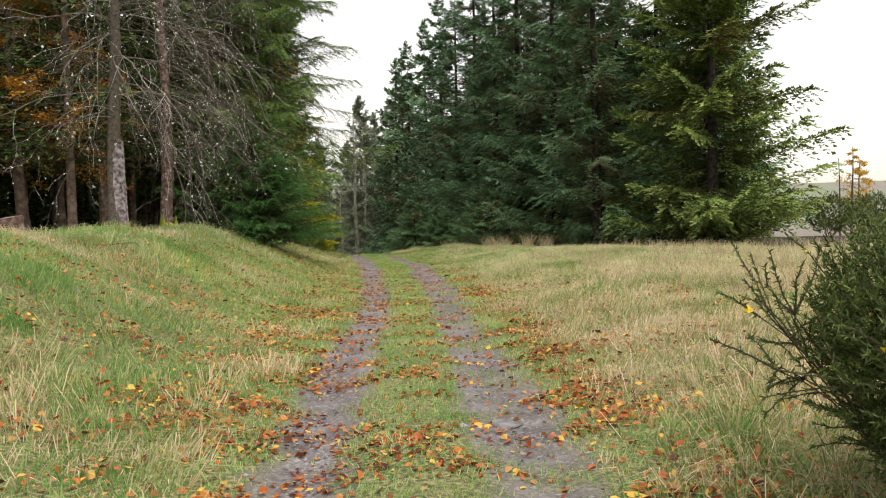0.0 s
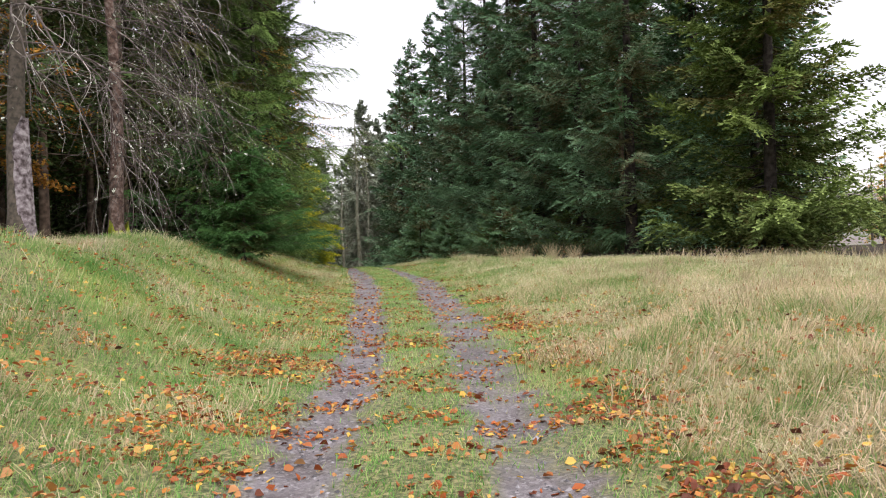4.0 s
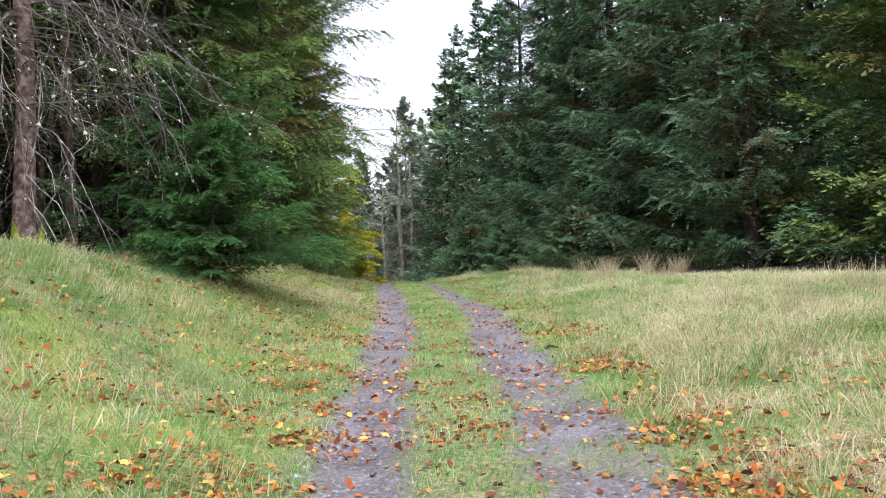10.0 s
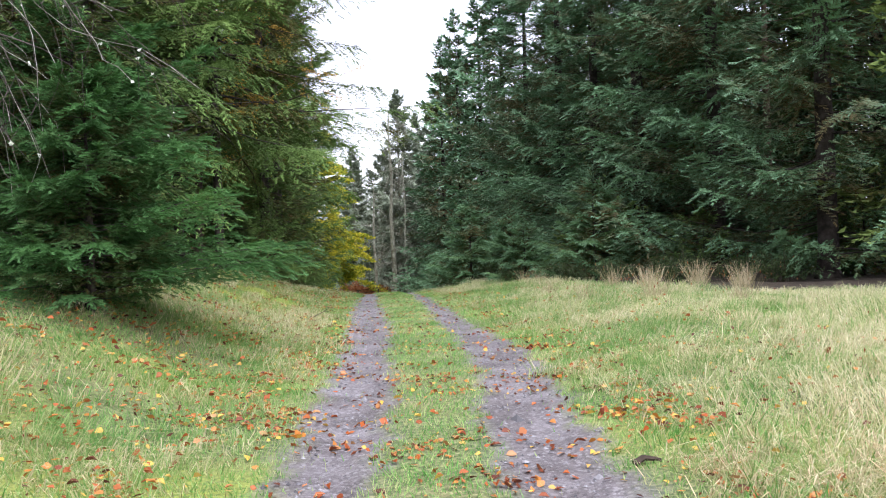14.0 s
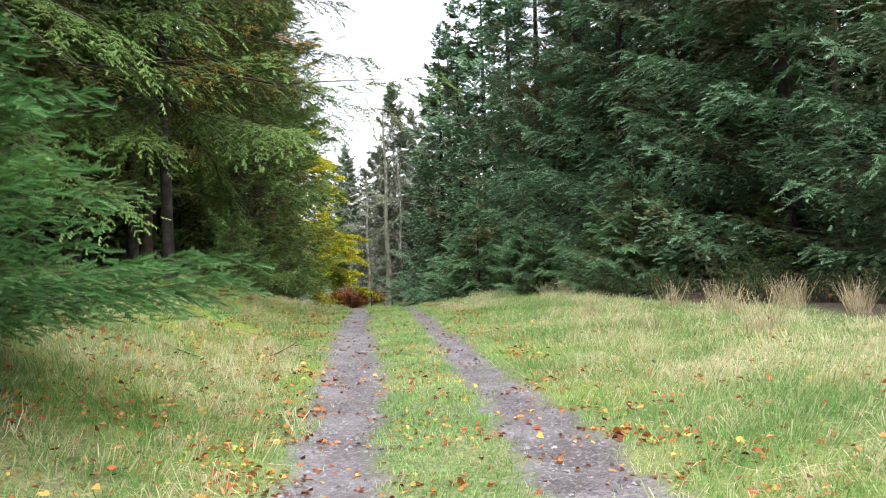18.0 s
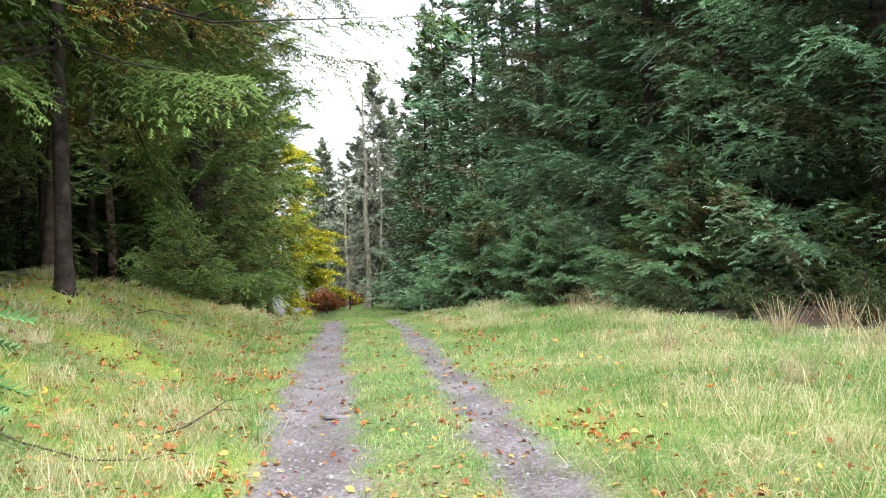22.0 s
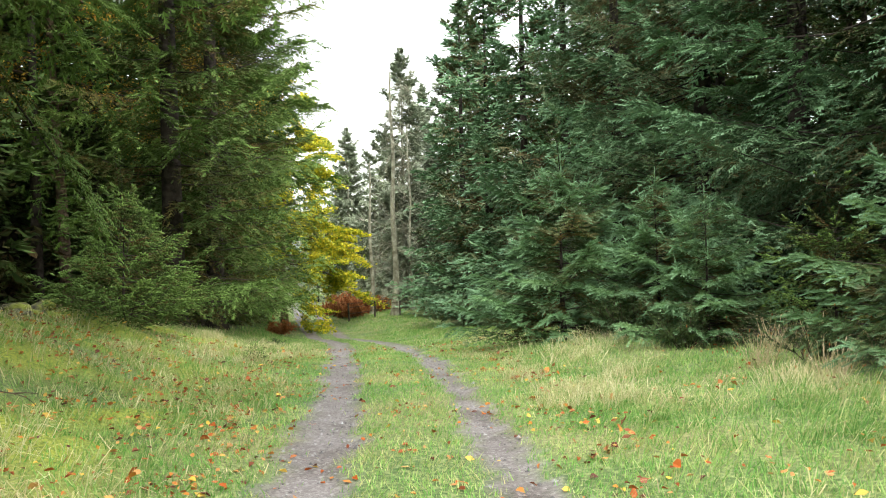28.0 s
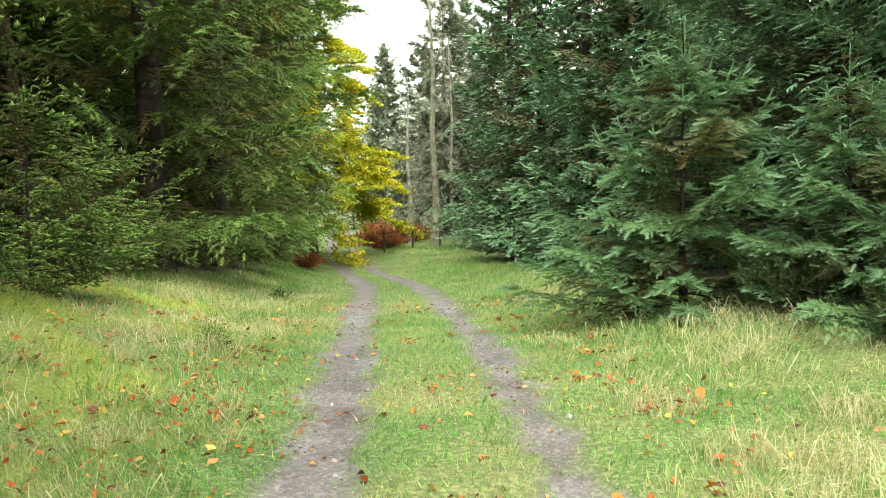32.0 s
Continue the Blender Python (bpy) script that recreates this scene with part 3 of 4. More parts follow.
def place(root, spots, label, category, group=""):
    """Sets a thing down at its spots on the ground: x, y, turn, scale."""
    made = []
    for n, (x, y, turn, s) in enumerate(spots):
        ob = root if n == 0 else copy_thing(root, Matrix())
        ob.matrix_basis = Matrix.LocRotScale((x, y, float(height(x, y)) - 0.03), Euler((0, 0, radians(turn))), (s, s, s))
        made.append(tagged(ob, label, category, group))
    return made


# edge trees on the open side of the track
ALONG = "spruces along the track"
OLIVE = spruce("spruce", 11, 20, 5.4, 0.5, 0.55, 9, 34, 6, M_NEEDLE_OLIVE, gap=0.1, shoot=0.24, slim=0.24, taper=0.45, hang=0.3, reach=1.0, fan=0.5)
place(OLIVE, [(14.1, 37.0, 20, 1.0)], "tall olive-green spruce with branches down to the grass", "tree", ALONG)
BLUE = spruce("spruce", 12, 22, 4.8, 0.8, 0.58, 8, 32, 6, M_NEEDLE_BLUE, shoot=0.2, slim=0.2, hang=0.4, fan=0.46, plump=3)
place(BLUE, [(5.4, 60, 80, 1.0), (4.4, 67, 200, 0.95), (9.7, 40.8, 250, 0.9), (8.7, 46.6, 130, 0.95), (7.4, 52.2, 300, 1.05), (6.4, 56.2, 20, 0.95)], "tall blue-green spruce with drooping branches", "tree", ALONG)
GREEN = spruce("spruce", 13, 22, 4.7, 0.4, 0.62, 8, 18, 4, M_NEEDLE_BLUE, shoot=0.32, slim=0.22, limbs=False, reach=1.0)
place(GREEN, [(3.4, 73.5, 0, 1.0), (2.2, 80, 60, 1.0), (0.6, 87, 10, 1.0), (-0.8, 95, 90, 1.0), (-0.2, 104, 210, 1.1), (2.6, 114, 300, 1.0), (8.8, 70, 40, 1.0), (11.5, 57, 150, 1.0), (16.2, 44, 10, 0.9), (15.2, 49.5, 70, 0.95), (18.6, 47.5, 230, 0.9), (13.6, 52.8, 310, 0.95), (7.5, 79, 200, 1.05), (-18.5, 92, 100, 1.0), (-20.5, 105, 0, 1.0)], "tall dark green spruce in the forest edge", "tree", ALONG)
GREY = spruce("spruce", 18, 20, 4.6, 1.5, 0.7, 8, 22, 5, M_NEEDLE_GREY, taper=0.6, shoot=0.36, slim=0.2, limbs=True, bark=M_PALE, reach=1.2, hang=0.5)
place(GREY, [(-5.6, 108, 20, 1.0), (-8.4, 117, 140, 0.72), (-2.0, 112, 250, 1.0), (-12.4, 126, 60, 0.8), (-4.5, 124, 170, 1.0), (-9.0, 133, 30, 0.85), (-26, 134, 0, 1.1), (-28, 122, 80, 1.0), (-14.5, 142, 0, 0.9), (-24, 146, 40, 1.1), (-5, 142, 10, 1.0)], "distant lichen-grey, haze-paled spruce closing the end of the ride", "tree", ALONG)
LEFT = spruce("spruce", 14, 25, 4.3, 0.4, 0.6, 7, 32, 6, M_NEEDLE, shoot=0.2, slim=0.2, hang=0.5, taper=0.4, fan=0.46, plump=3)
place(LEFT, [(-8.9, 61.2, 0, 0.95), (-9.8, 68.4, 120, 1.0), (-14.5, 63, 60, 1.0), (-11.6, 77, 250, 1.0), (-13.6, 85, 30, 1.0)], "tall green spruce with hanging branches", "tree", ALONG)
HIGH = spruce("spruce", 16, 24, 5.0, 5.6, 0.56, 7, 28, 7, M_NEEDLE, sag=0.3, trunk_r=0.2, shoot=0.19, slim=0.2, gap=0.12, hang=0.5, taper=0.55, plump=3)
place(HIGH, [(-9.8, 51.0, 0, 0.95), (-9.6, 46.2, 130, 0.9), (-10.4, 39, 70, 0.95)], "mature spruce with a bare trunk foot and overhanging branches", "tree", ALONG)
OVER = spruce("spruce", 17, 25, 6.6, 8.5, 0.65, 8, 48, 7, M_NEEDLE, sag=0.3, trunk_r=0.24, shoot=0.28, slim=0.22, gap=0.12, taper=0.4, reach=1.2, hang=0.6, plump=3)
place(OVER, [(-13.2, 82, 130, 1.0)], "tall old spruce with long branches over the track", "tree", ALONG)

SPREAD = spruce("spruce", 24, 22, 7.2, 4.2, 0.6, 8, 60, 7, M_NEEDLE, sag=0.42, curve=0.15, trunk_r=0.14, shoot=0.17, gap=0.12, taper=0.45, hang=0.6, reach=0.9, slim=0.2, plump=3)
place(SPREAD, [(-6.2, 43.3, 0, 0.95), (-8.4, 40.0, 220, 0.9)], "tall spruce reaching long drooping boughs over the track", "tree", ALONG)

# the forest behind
DEEP = spruce("spruce", 15, 19, 3.6, 1.4, 0.8, 6, 8, 3, M_NEEDLE_SHADED, shoot=0.42, trunk_r=0.17, slim=0.2, limbs=False, reach=1.1)
FRONT = spruce("spruce", 19, 18, 3.6, 3.2, 0.66, 6, 14, 4, M_NEEDLE_SHADED, shoot=0.27, trunk_r=0.16, slim=0.18, bark=M_BARK, reach=1.0)
spots, front = [], []
for gx in range(8):
    for gy in range(30):
        x, y = -12.5 - gx * 3.3 + rng.uniform(-1, 1), 24 + gy * 3.8 + rng.uniform(-1.2, 1.2)
        if side(x, y) < np.interp(y, EDGE_Y, LEFT_D) - 3.5 and (gx < 3 or (gx + gy) % 2 == 0) and y < 112:
            (front if gx < 2 and y < 56 else spots).append((x, y, rng.uniform(0, 360), rng.uniform(0.85, 1.1)))
for gx in range(6):
    for gy in range(17):
        x, y = 11 + gx * 3.6 + rng.uniform(-1, 1) - 0.4 * gy, 49 + gy * 4.2 + rng.uniform(-1.2, 1.2)
        if side(x, y) > np.interp(y, EDGE_Y, RIGHT_D) + 4.5 and x < 0.45 * y - 3 and (gx < 3 or (gx + gy) % 2 == 0):
            (front if gx < 2 and y < 62 else spots).append((x, y, rng.uniform(0, 360), rng.uniform(0.85, 1.1)))
front += [(-9.4, 25.5, 40, 0.9), (-10.5, 31.5, 160, 1.0), (-9.2, 34.8, 260, 0.95)]
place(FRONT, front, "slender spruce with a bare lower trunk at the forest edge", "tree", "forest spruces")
spots += [(-30 + 4.1 * k + rng.uniform(-1, 1), 160 + rng.uniform(-4, 4), rng.uniform(0, 360), 0.8) for k in range(9)]
spots += [(-30 + 2.6 * k + (4 if k > 3 else 0) + rng.uniform(-0.8, 0.8), 121 + rng.uniform(-3, 3), rng.uniform(0, 360), rng.uniform(0.36, 0.5)) for k in range(13)]
spots += [(-31, 171, 0, 0.9), (-28, 174, 80, 0.8), (-25.2, 172, 160, 0.85), (-22.4, 175, 240, 0.8), (-19.8, 171, 300, 0.9)]
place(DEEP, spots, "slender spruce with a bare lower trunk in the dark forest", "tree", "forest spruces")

# young spruces
SAPLINGS = "young spruces"
YOUNG_L = spruce("young_spruce", 21, 4.35, 3.15, 0.2, 0.25, 10, 28, 5, M_NEEDLE_FRESH, sag=0.12, trunk_r=0.08, shoot=0.14, gap=0.1, taper=0.7, slim=0.22, hang=0.2, plump=2, reach=0.6, leader=0.3, tilt=0.15, curve=0.14)
place(YOUNG_L, [(-5.0, 31.4, 0, 1.0), (-4.2, 29.9, 150, 0.72)], "dense young green spruce on the grassy bank", "tree", SAPLINGS)
YOUNG_R = spruce("young_spruce", 22, 3.3, 2.1, 0.25, 0.24, 8, 24, 5, M_NEEDLE_YOUNG, sag=0.1, trunk_r=0.05, shoot=0.14, gap=0.1, taper=0.8, slim=0.22, hang=0.25, plump=2, reach=0.6, leader=0.4, tilt=0.15, curve=0.18)
place(YOUNG_R, [(0.95, 53.6, 0, 1.0), (2.4, 52.2, 120, 0.78), (2.85, 50.8, 200, 0.66), (4.8, 46.6, 20, 0.98), (6.3, 46.3, 75, 0.6)], "young blue-green spruce beside the track", "tree", SAPLINGS)
YOUNG_B = spruce("young_spruce", 23, 2.9, 2.3, 0.15, 0.3, 7, 22, 5, M_NEEDLE, sag=0.1, trunk_r=0.035, shoot=0.13, gap=0.08, slim=0.15, hang=0.15, plump=1, reach=0.55, leader=0.2)
place(YOUNG_B, [(-6.95, 52.6, 0, 0.8), (-8.2, 57.0, 140, 0.8), (4.6, 50.2, 30, 0.62), (5.9, 48.8, 60, 0.85), (8.0, 45.8, 300, 0.7), (11.4, 42.6, 170, 1.1)], "bushy low young spruce at the wood's edge", "tree", SAPLINGS)


# ---- dead wood and broadleaf trees ----
def wander(r, start, way, length, steps, bend, sag):
    """A crooked falling line."""
    p, d, out = np.array(start, float), unit(np.array(way, float)), [np.array(start, float)]
    for _ in range(steps):
        d = unit(d + r.normal(0, bend, 3) + np.array([0, 0, -sag]))
        p = p + d * length / steps
        out.append(p.copy())
    return np.array(out)


def bare_branch(seed, start, way, length, thick, sag=0.12, twigs=12, lichen=0.0):
    """One leafless branch with crooked side twigs; returns vertices, faces and the same for its lichen tufts."""
    r = np.random.default_rng(seed)
    main = wander(r, start, way, length, 9, 0.12, sag)
    bits = [tube(main, np.linspace(thick, thick * 0.25, 10), 5)]
    tufts = []
    for _ in range(twigs):
        k = r.integers(1, 9)
        d = unit(main[k] - main[k - 1]) + r.normal(0, 0.4, 3)
        ln = length * r.uniform(0.25, 0.75)
        t = wander(r, main[k], d, ln, 7, 0.27, sag * 1.2)
        bits.append(tube(t, np.linspace(thick * 0.3, 0.003, 8), 3))
        for _ in range(2):
            j = r.integers(1, 6)
            q = wander(r, t[j], unit(t[j] - t[j - 1]) + r.normal(0, 0.45, 3), ln * r.uniform(0.2, 0.5), 4, 0.2, sag)
            bits.append(tube(q, np.linspace(0.005, 0.0025, 5), 3))
        for j in range(1, 8):
            if r.random() < lichen:
                tufts.append(t[j])
    return joined(*bits), tufts


def lichen_tuft(spots, r):
    out = []
    for c in spots:
        w = r.normal(0, 1, (10, 3)) * r.uniform(0.006, 0.02)
        tri = c + np.stack([w, np.roll(w, 1, 0), np.roll(w, 5, 0)], 1)
        out.append(tri.reshape(-1, 3))
    v = np.concatenate(out)
    return v, np.arange(len(v)).reshape(-1, 3)


def bare_limbed_tree(name, seed, x, y, tall, r0, bark, low, high, count, reach, label, toward, lichen=0.2, stub=None, wood=None):
    """A trunk with a fan of leafless drooping branches, each a part of its own."""
    r = np.random.default_rng(seed)
    root = new(name)
    root.location = (x, y, float(height(x, y)) - 0.03)
    zz = np.linspace(-0.3, tall, 14)
    rr = r0 * np.interp(zz, [-0.3, 0, 0.4, 1.2, tall], [1.9, 1.6, 1.2, 1.0, 0.25])
    pts = np.stack([0.06 * np.sin(zz * 0.8 + seed), 0.06 * np.cos(zz * 0.6 + seed), zz], 1)
    put("trunk", np_mesh("trunk", *tube(pts, rr, 12), bark, smooth_shade=True), root)
    if stub:
        zz = np.linspace(-0.2, stub, 9)
        a = np.linspace(-1.9, 1.9, 11) - 1.75
        R = r0 * np.interp(zz, [-0.2, 0, 0.5, 1.5, stub], [2.0, 1.75, 1.35, 1.15, 1.02])
        top = np.clip((zz - stub * 0.62) / (stub * 0.38), 0, 1)
        V = np.stack([np.stack([np.cos(a * (1 - 0.75 * t)) * q * 1.03, np.sin(a * (1 - 0.75 * t)) * q * 1.03, np.full(11, h) + 0.05 * np.sin(a * 9)], 1) for h, q, t in zip(zz, R, top)])
        i, j = np.meshgrid(np.arange(8), np.arange(10), indexing="ij")
        f = np.stack([i * 11 + j, i * 11 + j + 1, (i + 1) * 11 + j + 1, (i + 1) * 11 + j], -1).reshape(-1, 4)
        put("bare_wood", np_mesh("bare_wood", V.reshape(-1, 3), f, M_DEADWOOD, smooth_shade=True), root, "grey barkless wood with a splintered top")
    if name == "old_tree":
        a, zz = np.linspace(0, 2 * np.pi, 17)[:-1], np.array([-0.15, 0.1, 0.3, 0.5, 0.75])
        R = r0 * np.array([2.5, 1.95, 1.6, 1.38, 1.2])
        lobe = 1 + 0.1 * np.sin(a * 3 + 1) + 0.06 * np.sin(a * 7)
        V = np.stack([np.stack([np.cos(a) * q * lobe, np.sin(a) * q * lobe, h + (0.16 * np.sin(a * 2.0) + 0.1 * np.sin(a * 5)) * (h > 0.4)], 1) for h, q in zip(zz, R)])
        i, j = np.meshgrid(np.arange(4), np.arange(16), indexing="ij")
        f = np.stack([i * 16 + j, i * 16 + (j + 1) % 16, (i + 1) * 16 + (j + 1) % 16, (i + 1) * 16 + j], -1).reshape(-1, 4)
        put("moss", np_mesh("moss", V.reshape(-1, 3), f, M_MOSS, smooth_shade=True), root, "yellow-green moss round the trunk foot")
    for n in range(count):
        z = r.uniform(low, high)
        az = r.normal(toward, 0.9)
        up = r.uniform(-0.1, 0.35)
        (v, f), tufts = bare_branch(seed * 100 + n, (0.05 * math.cos(az), 0.05 * math.sin(az), z), (math.cos(az), math.sin(az), up), reach * r.uniform(0.55, 1.1), r.uniform(0.012, 0.026), r.uniform(0.06, 0.22), 9, lichen)
        br = put("branch", np_mesh("branch", v, f, wood or M_LICHEN_TWIG), root)
        if tufts:
            put("lichen", np_mesh("lichen", *lichen_tuft(tufts, r), M_LICHEN), br, "pale lichen tufts")["kind"] = "stuff"
    return tagged(root, label, "tree", "bare-limbed trees")


bare_limbed_tree("dead_tree", 41, -6.45, 20.8, 13, 0.17, M_POST, 2.8, 9.5, 40, 4.6, "dead spruce with grey barkless foot and lichened branches", -0.7, stub=2.45)
bare_limbed_tree("old_tree", 42, -7.6, 29.4, 15, 0.2, M_BARK_RED, 2.6, 9.5, 46, 4.6, "red-brown old trunk with hanging lichen-covered dead branches", -0.6)
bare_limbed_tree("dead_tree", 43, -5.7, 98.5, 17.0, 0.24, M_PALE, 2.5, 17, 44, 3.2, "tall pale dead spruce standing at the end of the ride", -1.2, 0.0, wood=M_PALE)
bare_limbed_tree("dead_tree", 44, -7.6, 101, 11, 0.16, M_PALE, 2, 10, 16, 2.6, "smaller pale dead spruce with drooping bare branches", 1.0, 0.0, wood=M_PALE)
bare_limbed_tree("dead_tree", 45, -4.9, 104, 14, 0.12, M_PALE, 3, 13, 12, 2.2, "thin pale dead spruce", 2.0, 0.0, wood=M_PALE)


def leafy_tree(name, seed, tall, low, radius, leaves, leaf, mat, bark, label, r0=0.2, boughs=26, flat=0.5, up=0.5, loose=0.14):
    """A broadleaf or larch: trunk, boughs in tiers and loose leaves along the twigs."""
    r = np.random.default_rng(seed)
    root = new(name)
    zz = np.linspace(-0.3, tall * 0.95, 10)
    wood = [tube(np.stack([0.15 * np.sin(zz * 0.4 + seed), 0.15 * np.cos(zz * 0.35 + seed), zz], 1), r0 * np.interp(zz, [-0.3, 0.3, tall], [1.7, 1.1, 0.12]), 9)]
    tips = []
    for n in range(boughs):
        z = low + (tall - low) * (n + r.random()) / boughs
        az = r.uniform(0, 6.283)
        ln = radius * (1 - 0.75 * ((z - low) / (tall - low)) ** 1.3) * r.uniform(0.65, 1.1)
        b = wander(r, (0, 0, z * 0.94), (math.cos(az), math.sin(az), up * r.uniform(0.2, 1.0)), ln, 6, 0.14, 0.07)
        wood.append(tube(b, np.linspace(0.012 * ln + 0.01, 0.006, 7), 4))
        for _ in range(7):
            k = r.integers(2, 7)
            t = wander(r, b[k], unit(b[k] - b[k - 1]) + r.normal(0, 0.5, 3) * [1, 1, flat], ln * r.uniform(0.2, 0.5), 4, 0.2, 0.05)
            wood.append(tube(t, np.linspace(0.008, 0.003, 5), 3))
            tips.append(t)
    put("trunk", np_mesh(name + "_trunk", *joined(*wood), bark, smooth_shade=True), root)
    T = np.array(tips)
    per = leaves // len(T)
    i = np.repeat(np.arange(len(T)), per)
    s = r.uniform(0, 3.999, len(i))
    k = s.astype(int)
    c = T[i, k] + (T[i, k + 1] - T[i, k]) * (s - k)[:, None] + r.normal(0, loose, (len(i), 3)) * [1, 1, flat]
    a, w = unit(r.normal(0, 1, (len(i), 3)) * [1, 1, 0.5]), unit(r.normal(0, 1, (len(i), 3)))
    w = unit(np.cross(a, w))
    q = leaf * r.uniform(0.6, 1.3, len(i))[:, None]
    V = np.stack([c - a * q, c - w * q * 0.55, c + a * q, c + w * q * 0.55], 1).reshape(-1, 3)
    put("crown", np_mesh(name + "_crown", V, np.arange(len(V)).reshape(-1, 4), mat), root)
    return root


BEECH = leafy_tree("beech", 51, 16.5, 3.0, 6.2, 120000, 0.1, M_BEECH, M_BARK, "", boughs=80, flat=0.22, up=0.1, loose=0.2)
place(BEECH, [(-12.4, 93.5, 200, 1.0)], "yellow autumn beech beside the track", "tree", "broadleaf trees")
BROWN = leafy_tree("beech", 52, 10, 2.2, 4.2, 18000, 0.06, material("brown_beech_leaves", [(0.24, 0.1, 0.015), (0.46, 0.24, 0.03)], 2, 0.7, island=0.6, translucent=0.3), M_BARK, "", boughs=26)
place(BROWN, [(-11.4, 26.5, 0, 0.9), (-13.4, 31, 90, 1.0)], "orange-brown autumn beech among the forest trunks", "tree", "broadleaf trees")
LARCH = leafy_tree("larch", 53, 20, 7.5, 3.8, 12000, 0.05, M_LARCH, M_BARK, "", boughs=40, flat=1.0, up=0.2)
place(LARCH, [(-12.4, 71.5, 0, 1.0), (-12.4, 62.0, 120, 0.85), (-14.0, 81, 200, 1.1)], "golden autumn larch between the spruces", "tree", "larches")
NEAR_LARCH = leafy_tree("larch", 55, 13, 4.2, 4.8, 16000, 0.026, M_LARCH, M_TWIG, "", r0=0.12, boughs=18, flat=0.7, up=0.1, loose=0.05)
place(NEAR_LARCH, [(-7.6, 46.3, 0, 1.0)], "golden larch hanging its sprays among the spruce boughs", "tree", "larches")
FAR_LARCH = leafy_tree("larch", 54, 13, 3.0, 3.4, 4000, 0.09, M_LARCH, M_BARK, "", boughs=26, up=0.3)
place(FAR_LARCH, [(52, 100, 0, 1.0), (55, 104, 90, 0.9)], "orange larch thinning on the open pasture", "tree", "larches")
bare_limbed_tree("dead_tree", 46, 49.5, 98, 11, 0.13, M_POST, 3, 10, 8, 1.6, "thin bare trunk on the open pasture", 0.5, 0.0, wood=M_TWIG)


# ---- shrubs ----
def shrub(name, seed, tall, radius, stems, shoots, size, mat, label, flowers=0, fill=0, lean=1.0):
    """A bush of stems and short spiny shoots, with an open, uneven outline."""
    r = np.random.default_rng(seed)
    root = new(name)
    wood, pts, dirs = [], [], []
    for n in range(stems):
        az, out = r.uniform(0, 6.283), r.uniform(0.15, 1.0) * lean
        way = (math.cos(az) * out, math.sin(az) * out, 1.0)
        ln = math.hypot(tall * r.uniform(0.65, 1.0), radius * out * 0.8)
        st = wander(r, (0.12 * math.cos(az), 0.12 * math.sin(az), 0), way, ln * 0.8, 7, 0.13, 0.03)
        wood.append(tube(st, np.linspace(0.008, 0.003, 8), 4))
        for _ in range(9):
            k = r.integers(2, 8)
            t = wander(r, st[k], unit(st[k] - st[k - 1]) + r.normal(0, 0.6, 3), ln * r.uniform(0.12, 0.3), 3, 0.2, 0.0)
            wood.append(tube(t, np.linspace(0.006, 0.002, 4), 3))
            for j in range(3):
                pts.append(t[j]), dirs.append(t[j + 1] - t[j])
    v, f = joined(*wood)
    v[:, 2] = np.maximum(v[:, 2], 0)
    put("stem", np_mesh(name + "_stem", v, f, M_TWIG), root)
    P, D = np.array(pts), np.array(dirs)
    if fill:
        q = unit(r.normal(0, 1, (fill, 3))) * (r.uniform(0.35, 1.0, fill) ** 0.5)[:, None]
        lump = 0.8 + 0.2 * np.sin(q[:, 0] * 7 + q[:, 2] * 5) * np.cos(q[:, 1] * 6 + q[:, 2] * 4)
        inner = q * lump[:, None] * [radius, radius, tall * 0.42] + [0, 0, tall * 0.52]
        P, D = np.concatenate([P, inner]), np.concatenate([D, (unit(q) + [0, 0, 0.7]) * 0.12])
    i = r.integers(0, len(P), shoots)
    c = P[i] + D[i] * r.random(shoots)[:, None]
    w = unit(unit(D[i]) + r.normal(0, 0.7, (shoots, 3))) * size * r.uniform(0.5, 1.2, shoots)[:, None]
    x = unit(np.cross(w, r.normal(0, 1, (shoots, 3)))) * size * 0.13
    V = np.stack([c - x, c + x, c + w], 1).reshape(-1, 3)
    V[:, 2] = np.maximum(V[:, 2], 0.02)
    put("foliage", np_mesh(name + "_foliage", V, np.arange(len(V)).reshape(-1, 3), mat), root)
    if flowers:
        c = P[r.integers(0, len(P), flowers)]
        c = c[c[:, 2] > tall * 0.35]
        w = r.normal(0, 0.014, (len(c), 4, 3))
        V = (c[:, None] + w).reshape(-1, 3)
        k = np.arange(len(c))[:, None] * 4
        put("blossom", np_mesh(name + "_blossom", V, np.concatenate([k + [[0, 1, 2]], k + [[0, 2, 3]], k + [[1, 2, 3]]]), M_FLOWER), root, "small yellow blossoms")
    return root


GORSE = shrub("gorse_bush", 61, 1.75, 0.78, 90, 120000, 0.042, M_GORSE, "", 170, 2600, lean=0.45)
place(GORSE, [(3.62, 2.8, 0, 1.0)], "dark green gorse bush with a few yellow flowers", "shrub", "gorse bushes")
BUSH = shrub("gorse_bush", 62, 2.6, 1.7, 30, 9000, 0.16, M_GORSE, "", 0, 1500)
place(BUSH, [(23.5, 46, 0, 1.0), (27, 44, 90, 0.8), (29, 52, 40, 1.1)], "dark gorse bush on the open pasture", "shrub", "gorse bushes")
BRAMBLE = shrub("bramble", 63, 0.8, 0.9, 24, 3200, 0.09, material("bramble_leaves", [(0.03, 0.06, 0.02), (0.09, 0.14, 0.05)], 3, 0.5, island=0.6, translucent=0.2), "")
